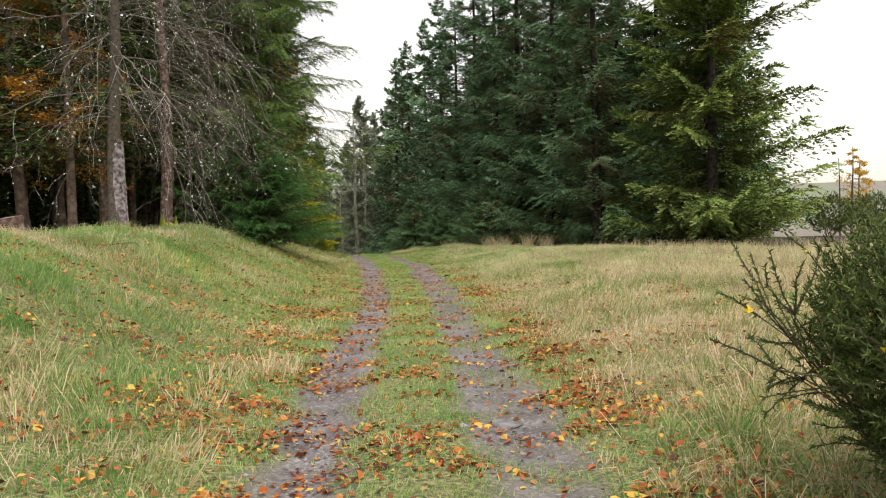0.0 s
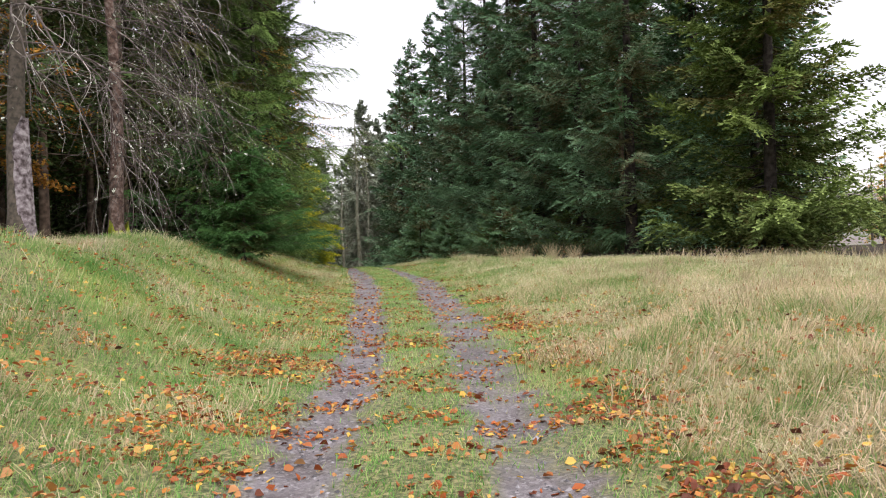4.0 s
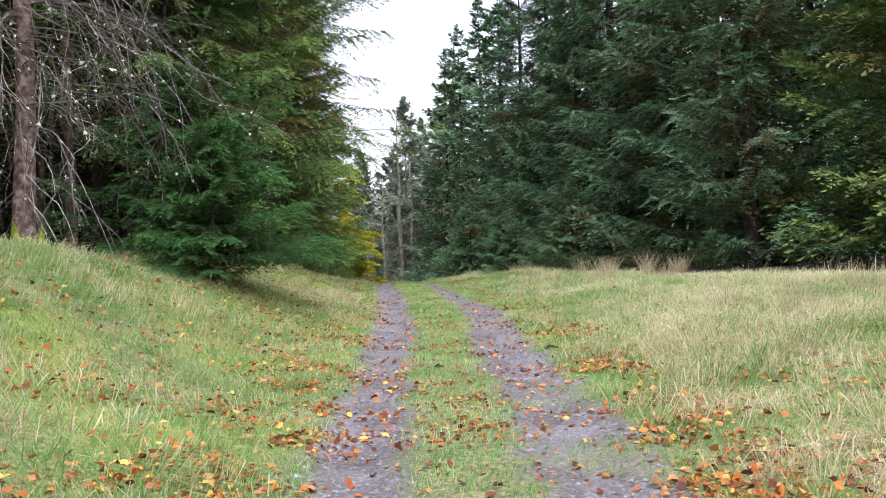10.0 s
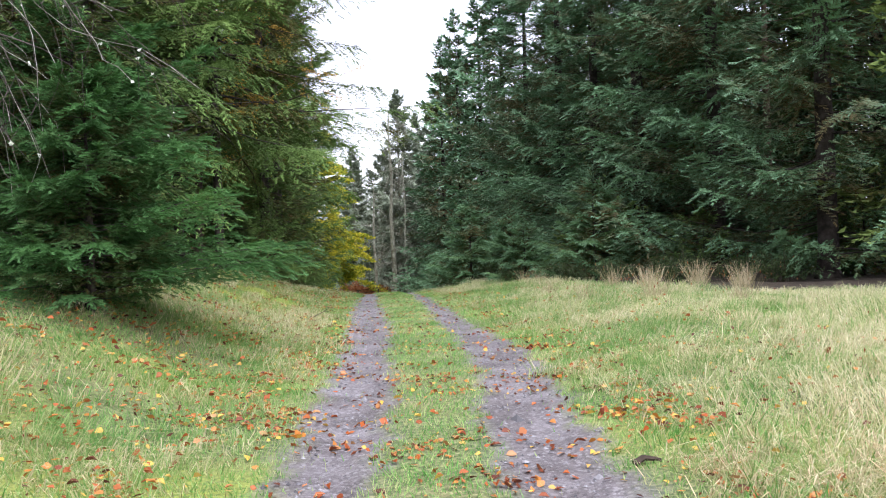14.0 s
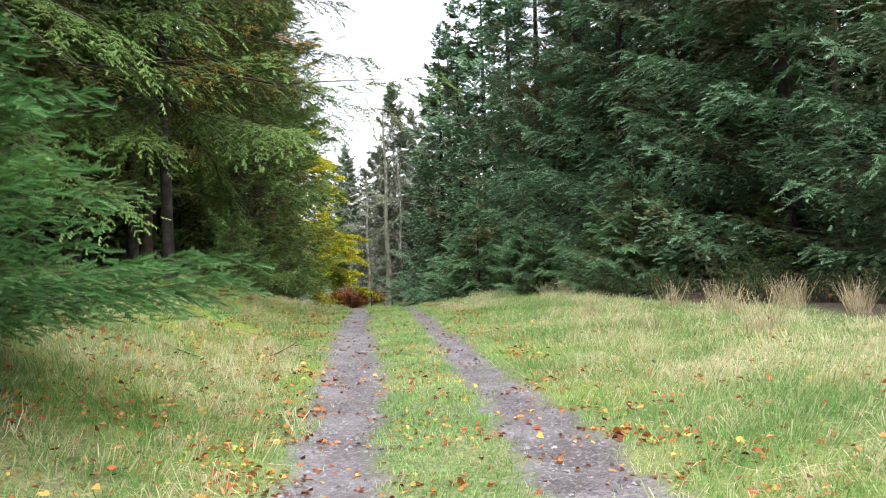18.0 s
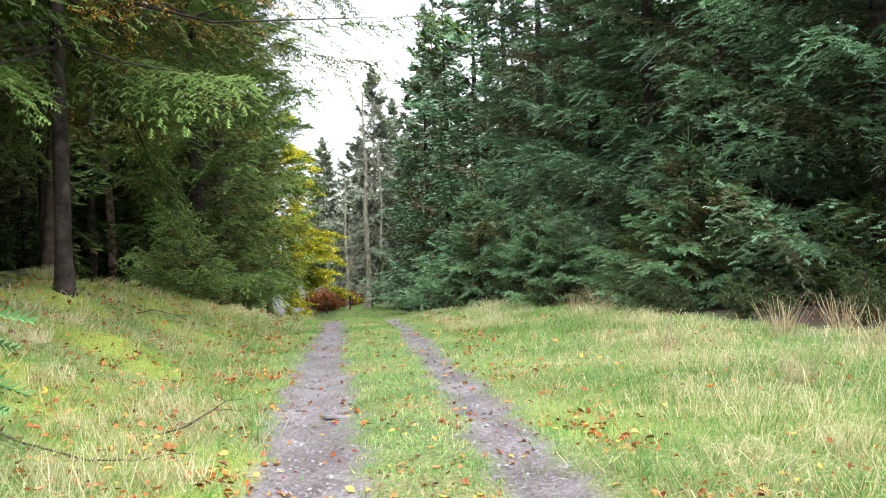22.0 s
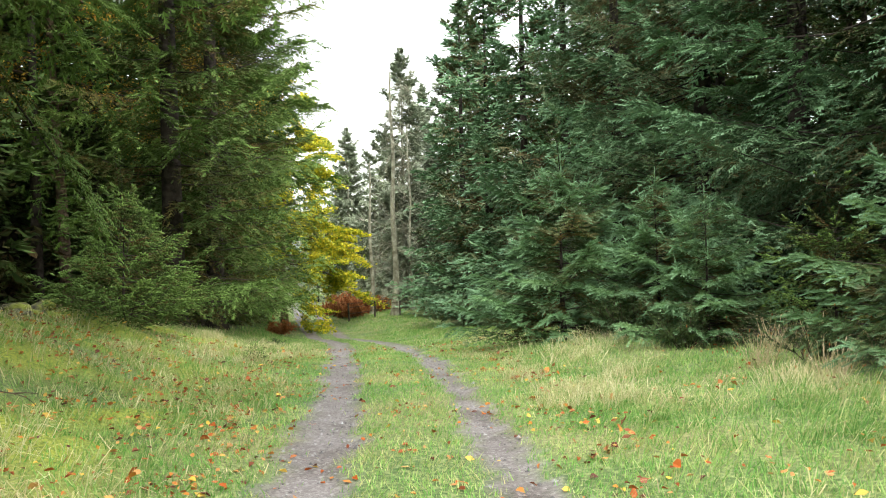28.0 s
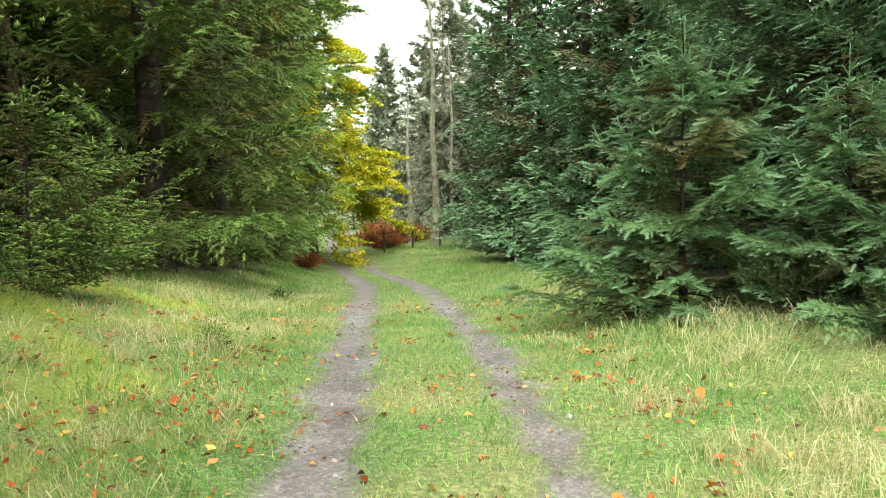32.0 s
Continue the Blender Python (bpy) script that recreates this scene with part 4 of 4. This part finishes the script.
place(BRAMBLE, [(1.9, 51.9, 0, 1.0), (2.4, 50.4, 80, 0.8), (4.9, 43.4, 20, 0.9), (6.2, 42.2, 110, 1.0), (7.3, 40.8, 200, 0.9), (4.0, 45.2, 300, 0.8), (8.3, 40.0, 60, 1.0), (6.9, 43.6, 250, 1.1), (3.3, 47.8, 170, 0.8), (-5.7, 59.5, 30, 0.35)], "low dark green bramble under the young spruces", "shrub", "brambles")
SEEDLING = shrub("gorse_seedling", 64, 0.3, 0.12, 1, 700, 0.035, M_GORSE, "", 0, 200)
place(SEEDLING, [(-4.4, 51.5, 0, 1.0)], "tiny dark gorse seedling in the turf", "shrub")
BRACKEN = shrub("bracken_clump", 65, 1.5, 1.5, 30, 5200, 0.22, M_BRACKEN, "")
place(BRACKEN, [(-9.6, 100.5, 0, 1.1), (-8.6, 101.5, 60, 1.2), (-7.6, 102.5, 150, 1.0), (-10.2, 103.5, 210, 1.2), (-8.8, 99.2, 20, 0.8), (-11.4, 86.5, 30, 0.7)], "rust-red dying bracken by the fence", "bracken", "bracken clumps")

# ---- fence, wall, stones and sticks ----
def fence(spots, tall):
    root = new("fence")
    root.location = (spots[0][0], spots[0][1], float(height(*spots[0])))
    at = [np.array([x, y, float(height(x, y))]) - np.array(root.location) for x, y in spots]
    for p in at:
        lean = rng.normal(0, 0.04, 2)
        pts = [p + [0, 0, -0.3], p + [lean[0] * 0.5, lean[1] * 0.5, tall * 0.5], p + [*lean, tall], p + [*lean, tall + 0.03]]
        put("post", np_mesh("post", *tube(pts, [0.07, 0.065, 0.06, 0.02], 8), M_POST), root)
    for a, b in zip(at, at[1:]):
        for h in (0.45, 0.8, 1.02):
            mid = (a + b) / 2 + [0, 0, h * tall * 0.95 - 0.03]
            put("rail", np_mesh("rail", *tube([a + [0, 0, h * tall * 0.95], mid, b + [0, 0, h * tall * 0.95]], [0.02, 0.02, 0.02], 5), M_POST), root)
    return tagged(root, "dark weathered post and rail fence", "fence")


fence([(-8.8, 97), (-7.1, 97.6), (-5.4, 98.0), (-3.6, 98.4)], 1.25)


def pebble(name, seed, size, mat, flat=0.6, rough=0.14):
    bm = bmesh.new()
    bmesh.ops.create_icosphere(bm, subdivisions=2, radius=1.0)
    for v in bm.verts:
        k = 1 + rough * 2 * noise.noise(v.co * 1.3 + Vector((seed, seed * 2, 0))) + rough * noise.noise(v.co * 3.1 + Vector((seed, 0, 5)))
        v.co = Vector((v.co.x * size[0], v.co.y * size[1], v.co.z * size[2] * flat)) * k
    me = bpy.data.meshes.new(name)
    bm.to_mesh(me), bm.free()
    me.materials.append(mat)
    for p in me.polygons:
        p.use_smooth = True
    return me


M_MOSSY = material("mossy_stone", [(0.06, 0.06, 0.055), (0.12, 0.13, 0.06), (0.2, 0.24, 0.05)], 6, 0.95, 1.0, 40, spread=(0.36, 0.6), piece=0.15)
WALL = new("ruined_stone_wall")
WALL.location = (-8.3, 46, float(height(-8.3, 46)))
tagged(WALL, "low ruined stone wall overgrown with moss", "wall")
wall_stones = [pebble("stone", k, (0.18 + 0.04 * k, 0.16, 0.14), M_MOSSY, 0.75, 0.3) for k in range(4)]
for n in range(64):
    y = 39.5 + 15.5 * n / 64 + rng.uniform(-0.15, 0.15)
    x = -8.25 + 0.25 * math.sin(y * 0.6) + rng.uniform(-0.25, 0.25)
    st = put("stone", wall_stones[n % 4], WALL)
    st.matrix_basis = Matrix.LocRotScale(Vector((x, y, float(height(x, y)) + 0.02 + 0.1 * (n % 3 == 0))) - WALL.location, Euler((rng.uniform(-0.3, 0.3), rng.uniform(-0.3, 0.3), rng.uniform(0, 6.28))), (1, 1, 1))
M_SLAB = material("wet_slab", [(0.12, 0.12, 0.125), (0.26, 0.26, 0.275)], 9, 0.5, 0.3, 40)
for n, (x, y, s) in enumerate([(-1.18, 38.05, 0.26), (1.6, 5.8, 0.27), (1.5, 8.8, 0.16), (1.5, 23.1, 0.2), (1.75, 7.4, 0.14)]):
    ob = new("flat_stone", pebble("flat_stone", 20 + n, (s * 1.0, s * 0.6, s * 0.1), M_SLAB, 0.5, 0.5))
    ob.matrix_basis = pose(x, y, float(height(x, y)) - 0.004, 0, 0, n * 40)
    tagged(ob, "wet grey flat stone set in the wheel rut", "stone", "flat stones")


def stump(x, y, r0, tall):
    root = new("tree_stump")
    root.location = (x, y, float(height(x, y)) - 0.05)
    a, zz = np.linspace(0, 2 * np.pi, 19)[:-1], np.array([-0.2, 0.0, 0.12, 0.3, tall * 0.9, tall])
    R = r0 * np.array([1.8, 1.5, 1.2, 1.05, 1.0, 0.97])
    lobe = 1 + 0.09 * np.sin(a * 4 + 0.5) + 0.05 * np.sin(a * 9)
    V = np.stack([np.stack([np.cos(a) * q * (1 + (lobe - 1) * q / r0), np.sin(a) * q * (1 + (lobe - 1) * q / r0), h + 0.05 * np.sin(a + 1) * (h > 0.3)], 1) for h, q in zip(zz, R)])
    i, j = np.meshgrid(np.arange(5), np.arange(18), indexing="ij")
    f = np.stack([i * 18 + j, i * 18 + (j + 1) % 18, (i + 1) * 18 + (j + 1) % 18, (i + 1) * 18 + j], -1).reshape(-1, 4)
    put("bark", np_mesh("bark", V.reshape(-1, 3), f, M_BARK_RED, smooth_shade=True), root)
    top = np.concatenate([V[-1], [[0, 0, tall + 0.02]]])
    put("cut_face", np_mesh("cut_face", top, np.array([[k, (k + 1) % 18, 18] for k in range(18)]), M_DEADWOOD), root, "grey weathered sawn face")
    return tagged(root, "old weathered tree stump on the grassy bank", "stump")


stump(-8.1, 18.5, 0.27, 0.55)


def stick(name, pts, thick, label, twigs=4, seed=0):
    r = np.random.default_rng(seed)
    p = np.array([[x, y, float(height(x, y)) + h] for x, y, h in pts])
    root = new(name)
    root.location = p[0]
    p = p - p[0]
    put("stem", np_mesh("stem", *tube(p, np.linspace(thick, thick * 0.4, len(p)), 6), M_TWIG), root)
    for _ in range(twigs):
        k = r.integers(1, len(p))
        t = wander(r, p[k], unit(p[k] - p[k - 1]) + r.normal(0, 0.5, 3) * [1, 1, 0.3], 0.5 * np.linalg.norm(p[-1]) * r.uniform(0.3, 0.7), 4, 0.15, 0.02)
        put("twig", np_mesh("twig", *tube(t, np.linspace(thick * 0.4, 0.003, 5), 4), M_TWIG), root)
    return tagged(root, label, "stick", "fallen sticks")


stick("bark_scrap", [(1.76, 24.72, 0.02), (1.83, 24.75, 0.05), (1.92, 24.78, 0.03), (1.96, 24.77, 0.02)], 0.028, "dark curled scrap of bark on the track", 1, 1)
stick("fallen_branch", [(-4.0, 36.1, 0.04), (-3.5, 36.0, 0.05), (-3.0, 36.0, 0.04), (-2.6, 36.1, 0.04)], 0.012, "dark fallen branch lying in the bank grass", 4, 2)
stick("fallen_branch", [(-2.9, 36.9, 0.02), (-2.6, 37.2, 0.1), (-2.4, 37.5, 0.2), (-2.3, 37.6, 0.26)], 0.01, "dark crooked fallen branch propped in the grass", 5, 3)
stick("fallen_branch", [(-5.4, 44.0, 0.05), (-5.1, 44.3, 0.12), (-4.8, 44.5, 0.18)], 0.012, "thin fallen branch on the mossy bank", 3, 4)
stick("fallen_branch", [(-4.7, 14.5, 0.05), (-4.5, 14.9, 0.15), (-4.3, 15.2, 0.2)], 0.02, "short fallen branch on the grassy bank", 2, 5)
stick("fallen_branch", [(17.0, 30.5, 0.2), (17.8, 31.0, 0.5), (19.0, 31.4, 0.4), (20.2, 31.5, 0.6)], 0.05, "heap of dead branches on the meadow", 9, 6)


# ---- grasses ----
def blades(x, y, tall, wide, lean, r, seg=2, base=None, comb=0.6, way=None):
    """Bent grass blades as separate islands, leaning together in clumps."""
    n = len(x)
    z = (height(x, y) if base is None else base) - 0.01
    az = r.uniform(0, 2 * np.pi, n)
    dx, dy = np.cos(az), np.sin(az)
    la = lean * tall * r.uniform(0.2, 1.2, n)
    ca = 2.5 * wave(x, y, 1.7, 21) + 2.0 * wave(x, y, 5.3, 22)
    la_az = np.where(r.random(n) < comb, ca + r.normal(0, 0.6, n), r.uniform(0, 2 * np.pi, n))
    la_az = la_az if way is None else way
    lx, ly = np.cos(la_az) * la, np.sin(la_az) * la
    w = wide * 0.5
    b0 = np.stack([x - dx * w, y - dy * w, z], 1)
    b1 = np.stack([x + dx * w, y + dy * w, z], 1)
    t = np.stack([x + lx, y + ly, z + tall * (1 - 0.25 * min(lean, 1) - 0.4 * min(max(lean - 1, 0), 1))], 1)
    if seg == 1:
        v = np.stack([b0, b1, t], 1).reshape(-1, 3)
        return v, np.arange(3 * n).reshape(-1, 3)
    m0 = np.stack([x - dx * w * 0.8 + lx * 0.3, y - dy * w * 0.8 + ly * 0.3, z + tall * 0.6], 1)
    m1 = np.stack([x + dx * w * 0.8 + lx * 0.3, y + dy * w * 0.8 + ly * 0.3, z + tall * 0.6], 1)
    v = np.stack([b0, b1, m1, m0, t], 1).reshape(-1, 3)
    k = np.arange(n)[:, None] * 5
    return v, np.concatenate([k + [[0, 1, 2]], k + [[0, 2, 3]], k + [[3, 2, 4]]])


def scatter(n, x0, x1, y0, y1, weight, r):
    x, y = r.uniform(x0, x1, n), r.uniform(y0, y1, n)
    x = x + centre(y)
    k = r.random(n) < weight(x, y)
    return x[k], y[k]


def clumps(n, per, x0, x1, y0, y1, weight, r, size=0.08):
    """Grass in tufts: blade places, the way each leans and its tuft's height."""
    cx, cy = scatter(n, x0, x1, y0, y1, weight, r)
    k = np.repeat(np.arange(len(cx)), per)
    ox, oy = r.normal(0, 1, (2, len(k))) * (size * r.uniform(0.5, 1.5, len(cx)))[k]
    lean = 2.5 * wave(cx, cy, 1.1, 21) + r.normal(0, 0.7, len(cx))
    way = np.arctan2(oy + 0.09 * np.sin(lean)[k], ox + 0.09 * np.cos(lean)[k]) + r.normal(0, 0.35, len(k))
    return cx[k] + ox, cy[k] + oy, way, r.uniform(0.5, 1.3, len(cx))[k]


def lush(x, y):
    """Where the grass is vivid green: the bank's crest and the verge by the young spruces."""
    d = side(x, y)
    bank = smooth(-1.6, -2.6, d) * np.interp(y, [0, 4, 9, 12, 32, 37], [0.75, 0.8, 0.9, 1, 1, 0])
    verge = smooth(1.3, 2.0, d) * smooth(6.5, 5.2, d) * smooth(31, 36, y)
    late = smooth(-1.2, -2.2, d) * smooth(35, 40, y) * smooth(66, 60, y)
    return np.clip((bank + (0.45 + 0.9 * smooth(41, 45, y)) * verge + 0.35 * late) * (0.7 + 0.6 * wave(x, y, 0.8, 51) + 0.4 * wave(x, y, 2.3, 52)), 0, 1)


def open_ground(x, y):
    """1 on the open grass, 0 under the trees."""
    d = side(x, y)
    return smooth(-0.6, 0.6, d - np.interp(y, EDGE_Y, LEFT_D)) * smooth(0.6, -0.6, d - np.interp(y, EDGE_Y, RIGHT_D))


def grow():
    r = np.random.default_rng(3)

    def stuff(name, parts, mat, label, category):
        tagged(put(name, np_mesh(name, *parts, mat)), label, category, kind="stuff")

    # short turf on the middle strip and the verges
    def w(x, y):
        d = np.abs(side(x, y))
        return np.clip(1.14 - gravel_mask(x, y), 0, 1) ** 2 * (0.3 + 0.7 * smooth(3.2, 1.6, d))
    x, y = scatter(480000, -5.5, 5.5, 1.5, 56, w, r)
    tall = r.uniform(0.035, 0.095, len(x)) * (1 + 0.7 * smooth(1.3, 2.4, np.abs(side(x, y))))
    stuff("short_grass", blades(x, y, tall, r.uniform(0.007, 0.014, len(x)), 0.7, r, 1), M_TURF, "short green and yellowing turf", "grass")
    x, y = scatter(70000, -7, 7, 56, 112, lambda x, y: open_ground(x, y) * (np.abs(rut_gap(x, y)) > 0.36), r)
    stuff("distant_grass", blades(x, y, r.uniform(0.04, 0.1, len(x)) * (1 + 1.5 * smooth(1.5, 3.5, np.abs(side(x, y)))), r.uniform(0.015, 0.03, len(x)), 0.6, r, 1), M_TURF, "green grass in the dip of the ride", "grass")

    # taller meadow grass on both sides
    def w(x, y):
        d = np.abs(side(x, y))
        return smooth(1.25, 2.2, d + 0.35 * wave(x, y, 1.1, 11)) * np.clip(0.6 + 0.5 * wave(x, y, 1.6, 12) + 0.3 * wave(x, y, 4.1, 23), 0.35, 1) * open_ground(x, y) * np.where((y > 36) & (side(x, y) > 0), 0.75, 1) * (1 - 0.8 * mossy(x, y))
    x, y, way, h = clumps(46000, 22, -9.5, 9, 1.5, 62, w, r)
    tall = r.uniform(0.12, 0.36, len(x)) * h * (0.85 + 0.35 * wave(x, y, 0.7, 13)) * np.interp(y, [0, 18, 30], [1.15, 1.0, 0.85])
    wide, early = r.uniform(0.005, 0.011, len(x)), y + r.normal(0, 4, len(x)) + 3 * wave(x, y, 0.9, 44) < np.where(side(x, y) < 0, 12, 24)
    green = r.random(len(x)) < lush(x, y)
    tall = np.where(green, tall * 0.65, tall)
    for name, k, mat, label in (("meadow_grass", ~early & ~green, M_GRASS, "mixed green and straw meadow grass"), ("dry_meadow_grass", early & ~green, M_DRY, "dry tan and green meadow grass"), ("lush_grass", green, M_LUSH, "vivid green grass on the bank and verge")):
        stuff(name, blades(x[k], y[k], tall[k], wide[k], 1.6, r, way=way[k]), mat, label, "grass")

    # bleached long grass in patches
    def w(x, y):
        d = side(x, y)
        return smooth(1.5, 3.2, np.abs(d)) * smooth(-0.25, 0.45, wave(x, y, 0.6, 14) + 0.5 * wave(x, y, 2.3, 25) + np.where(d > 0, 0.12, np.interp(y, [4, 10, 30, 40], [0.1, -0.2, -0.25, 0.1])) + np.interp(y, [0, 8, 18, 34, 46], [0.5, 0.45, 0.12, -0.1, -0.15])) * open_ground(x, y)
    x, y, way, h = clumps(24000, 20, -9.5, 13, 2, 60, lambda x, y: w(x, y) * (1 - 0.9 * lush(x, y)) * (1 - 0.7 * mossy(x, y)), r, 0.11)
    tall = r.uniform(0.16, 0.5, len(x)) * h * (0.85 + 0.3 * wave(x, y, 0.9, 15)) * np.where(side(x, y) < 0, 0.85, 1) * np.interp(y, [0, 16, 30], [1, 0.95, 0.8])
    wide, late = r.uniform(0.004, 0.009, len(x)), y + r.normal(0, 4, len(x)) > np.where(side(x, y) < 0, 34, 17)
    for name, k, mat, label in (("straw_grass", ~late, M_STRAW, "long bleached straw-coloured grass"), ("pale_grass", late, M_PALE_STRAW, "pale yellow-green long grass lying over")):
        stuff(name, blades(x[k], y[k], tall[k], wide[k], 1.8, r, way=way[k]), mat, label, "grass")

    # thin meadow far to the open side
    x, y = scatter(40000, 9, 34, 14, 60, lambda x, y: open_ground(x, y) * np.where(x > 0.45 * y + 1, 1, 0.5), r)
    stuff("rough_pasture", blades(x, y, r.uniform(0.2, 0.6, len(x)), r.uniform(0.012, 0.025, len(x)), 0.7, r, 1), M_STRAW, "rough straw-coloured pasture", "grass")

    # fallen leaves
    def w(x, y):
        d = side(x, y)
        rows = np.where(d < -1, 0.3, 0.16) + 0.95 * np.exp(-(((np.abs(d) - 1.7) / 0.42) ** 2)) + 0.3 * np.exp(-((d / 0.4) ** 2)) + 0.08 * gravel_mask(x, y)
        return np.clip(rows, 0, 1) * np.interp(y, [0, 14, 24, 40, 60], [2.0, 2.0, 0.9, 0.28, 0.18]) * np.clip(0.36 + 0.8 * wave(x, y, 1.9, 16) + 0.9 * wave(x, y, 4.7, 26), 0.08, 1) * np.where(d < -3.5, 0.6, 1) + 0.1 * smooth(-1.4, -2, d) * smooth(22, 27, y) * smooth(56, 48, y)
    x, y = scatter(230000, -6, 5, 2, 60, w, r)
    n = len(x)
    z = height(x, y) + 0.012 + 0.12 * r.random(n) * smooth(1.2, 2.2, np.abs(side(x, y)))
    az, s = r.uniform(0, 6.283, n), np.minimum(r.gamma(7.0, 0.003, n) + 0.006, 0.04)
    ux, uy = np.cos(az) * s, np.sin(az) * s
    tz, curl = r.normal(0, 0.3, (n, 2)) * s[:, None], r.uniform(-0.2, 0.6, n) * s

    def at(a, b, h):
        return np.stack([x + a * ux - b * uy, y + a * uy + b * ux, z + h], 1)
    V = np.stack([at(-1, 0, tz[:, 0]), at(-0.3, -0.6, curl + tz[:, 1]), at(0.5, -0.45, curl + tz[:, 1]), at(1.15, 0, -tz[:, 0]), at(0.5, 0.45, curl - tz[:, 1]), at(-0.3, 0.6, curl - tz[:, 1])], 1).reshape(-1, 3)
    k = np.arange(n)[:, None] * 6
    stuff("fallen_leaves", (V, np.concatenate([k + [[0, 1, 2]], k + [[0, 2, 3]], k + [[0, 3, 4]], k + [[0, 4, 5]]])), M_LEAF, "scattered orange and brown fallen beech leaves", "leaves")

    # loose stones in the ruts
    x, y = scatter(60000, -1.5, 1.5, 2, 60, lambda x, y: gravel_mask(x, y) ** 2 * 0.5, r)
    n = len(x)
    s = r.gamma(2.0, 0.0045, n) + 0.004
    c = np.array([[1, 0, 0], [0, 1, 0], [-1, 0, 0], [0, -1, 0], [0, 0, 0.7]])[None] * s[:, None, None] * r.uniform(0.6, 1.3, (n, 5, 3))
    V = c + np.stack([x, y, height(x, y) - 0.002], 1)[:, None]
    k = np.arange(n)[:, None] * 5
    stuff("gravel", (V.reshape(-1, 3), np.concatenate([k + [[a, b, 4]] for a, b in ((0, 1), (1, 2), (2, 3), (3, 0))])), M_STONE, "grey loose stones in the wheel ruts", "gravel")


grow()


def tussock(name, seed, n, tall, mat, spreadr=0.25, lean=0.55, heads=0.0):
    r = np.random.default_rng(seed)
    rad, az = spreadr * np.sqrt(r.random(n)), r.uniform(0, 6.283, n)
    x, y = rad * np.cos(az), rad * np.sin(az)
    v, f = blades(x, y, tall * r.uniform(0.3, 1.05, n), r.uniform(0.005, 0.009, n), lean, r, base=np.zeros(n), comb=0.0)
    ob = new(name, np_mesh(name, v, f, mat))
    if heads:
        tip = v.reshape(-1, 5, 3)[r.random(n) < heads, 4]
        q = r.uniform(0.012, 0.022, len(tip))[:, None]
        V = np.stack([tip + q * np.array(o) for o in ((0, 0, 1.5), (0.6, 0, 0), (0, 0, -1.5), (-0.6, 0, 0), (0, 0.6, 0), (0, -0.6, 0))], 1).reshape(-1, 3)
        k = np.arange(len(tip))[:, None] * 6
        put("seed_head", np_mesh("seed_head", V, np.concatenate([k + [[0, 1, 2, 3]], k + [[0, 4, 2, 5]]]), M_BRACKEN), ob, "small brown seed heads")["kind"] = "stuff"
    return ob


TUSSOCK = tussock("rush_tussock", 31, 120, 1.0, M_RUSH, 0.2, 1.25, 0.14)
tus = [(4.3, 35.7, 0, 1.05), (5.6, 34.6, 90, 0.85), (3.2, 37.6, 10, 0.7), (2.7, 40.5, 70, 0.8), (4.9, 39.2, 120, 1.0), (6.2, 39.6, 300, 1.0), (4.4, 41.0, 250, 0.9), (3.0, 46.5, 200, 0.8), (2.6, 47.6, 100, 0.75), (3.3, 49.0, 10, 0.85), (4.0, 47.4, 60, 0.8), (3.6, 48.2, 15, 0.9), (4.6, 46.6, 95, 0.9), (5.4, 41.5, 30, 0.9), (6.3, 40.3, 140, 1.0), (7.1, 39.2, 310, 0.95), (6.8, 38.4, 10, 0.9)]
for n in range(64):
    y = 12 + n * 0.27
    tus.append((float(centre(y)) + 4.6 + rng.uniform(-0.6, 6.5), y, rng.uniform(0, 360), rng.uniform(0.55, 0.95)))
place(TUSSOCK, tus, "dry reddish tussock of rushes in the grass", "rushes", "rush tussocks")
STRAW = tussock("grass_tussock", 32, 300, 0.42, M_PALE_STRAW, 0.42, 1.25)
tus = [(-2.6, 34.5, 0, 0.9), (-3.0, 35.2, 40, 1.0), (-2.3, 35.6, 90, 0.9), (-3.4, 34.3, 200, 0.8), (-2.8, 36.4, 310, 0.9), (-3.5, 36.8, 20, 0.9), (-2.2, 34.0, 160, 0.8), (-3.9, 35.6, 250, 0.9), (-2.5, 37.6, 70, 0.8), (-3.2, 38.3, 10, 0.8), (0.3, 46.9, 0, 1.0), (0.7, 47.6, 50, 0.95), (0.2, 47.9, 120, 0.8), (0.9, 46.6, 200, 0.9), (-0.1, 49.2, 20, 0.8), (1.2, 48.6, 300, 0.9)]
for n in range(90):
    y = 4 + 56 * rng.random()
    d = rng.choice([-1, 1]) * rng.uniform(1.9, 6.2)
    if d < 0 and 9 < y < 33:
        continue
    if float(open_ground(np.array([centre(y) + d]), np.array([y]))[0]) > 0.5:
        tus.append((float(centre(y)) + d, y, rng.uniform(0, 360), rng.uniform(0.5, 0.95)))
place(STRAW, tus, "bleached straw-coloured grass tussock", "grass tussock", "grass tussocks")
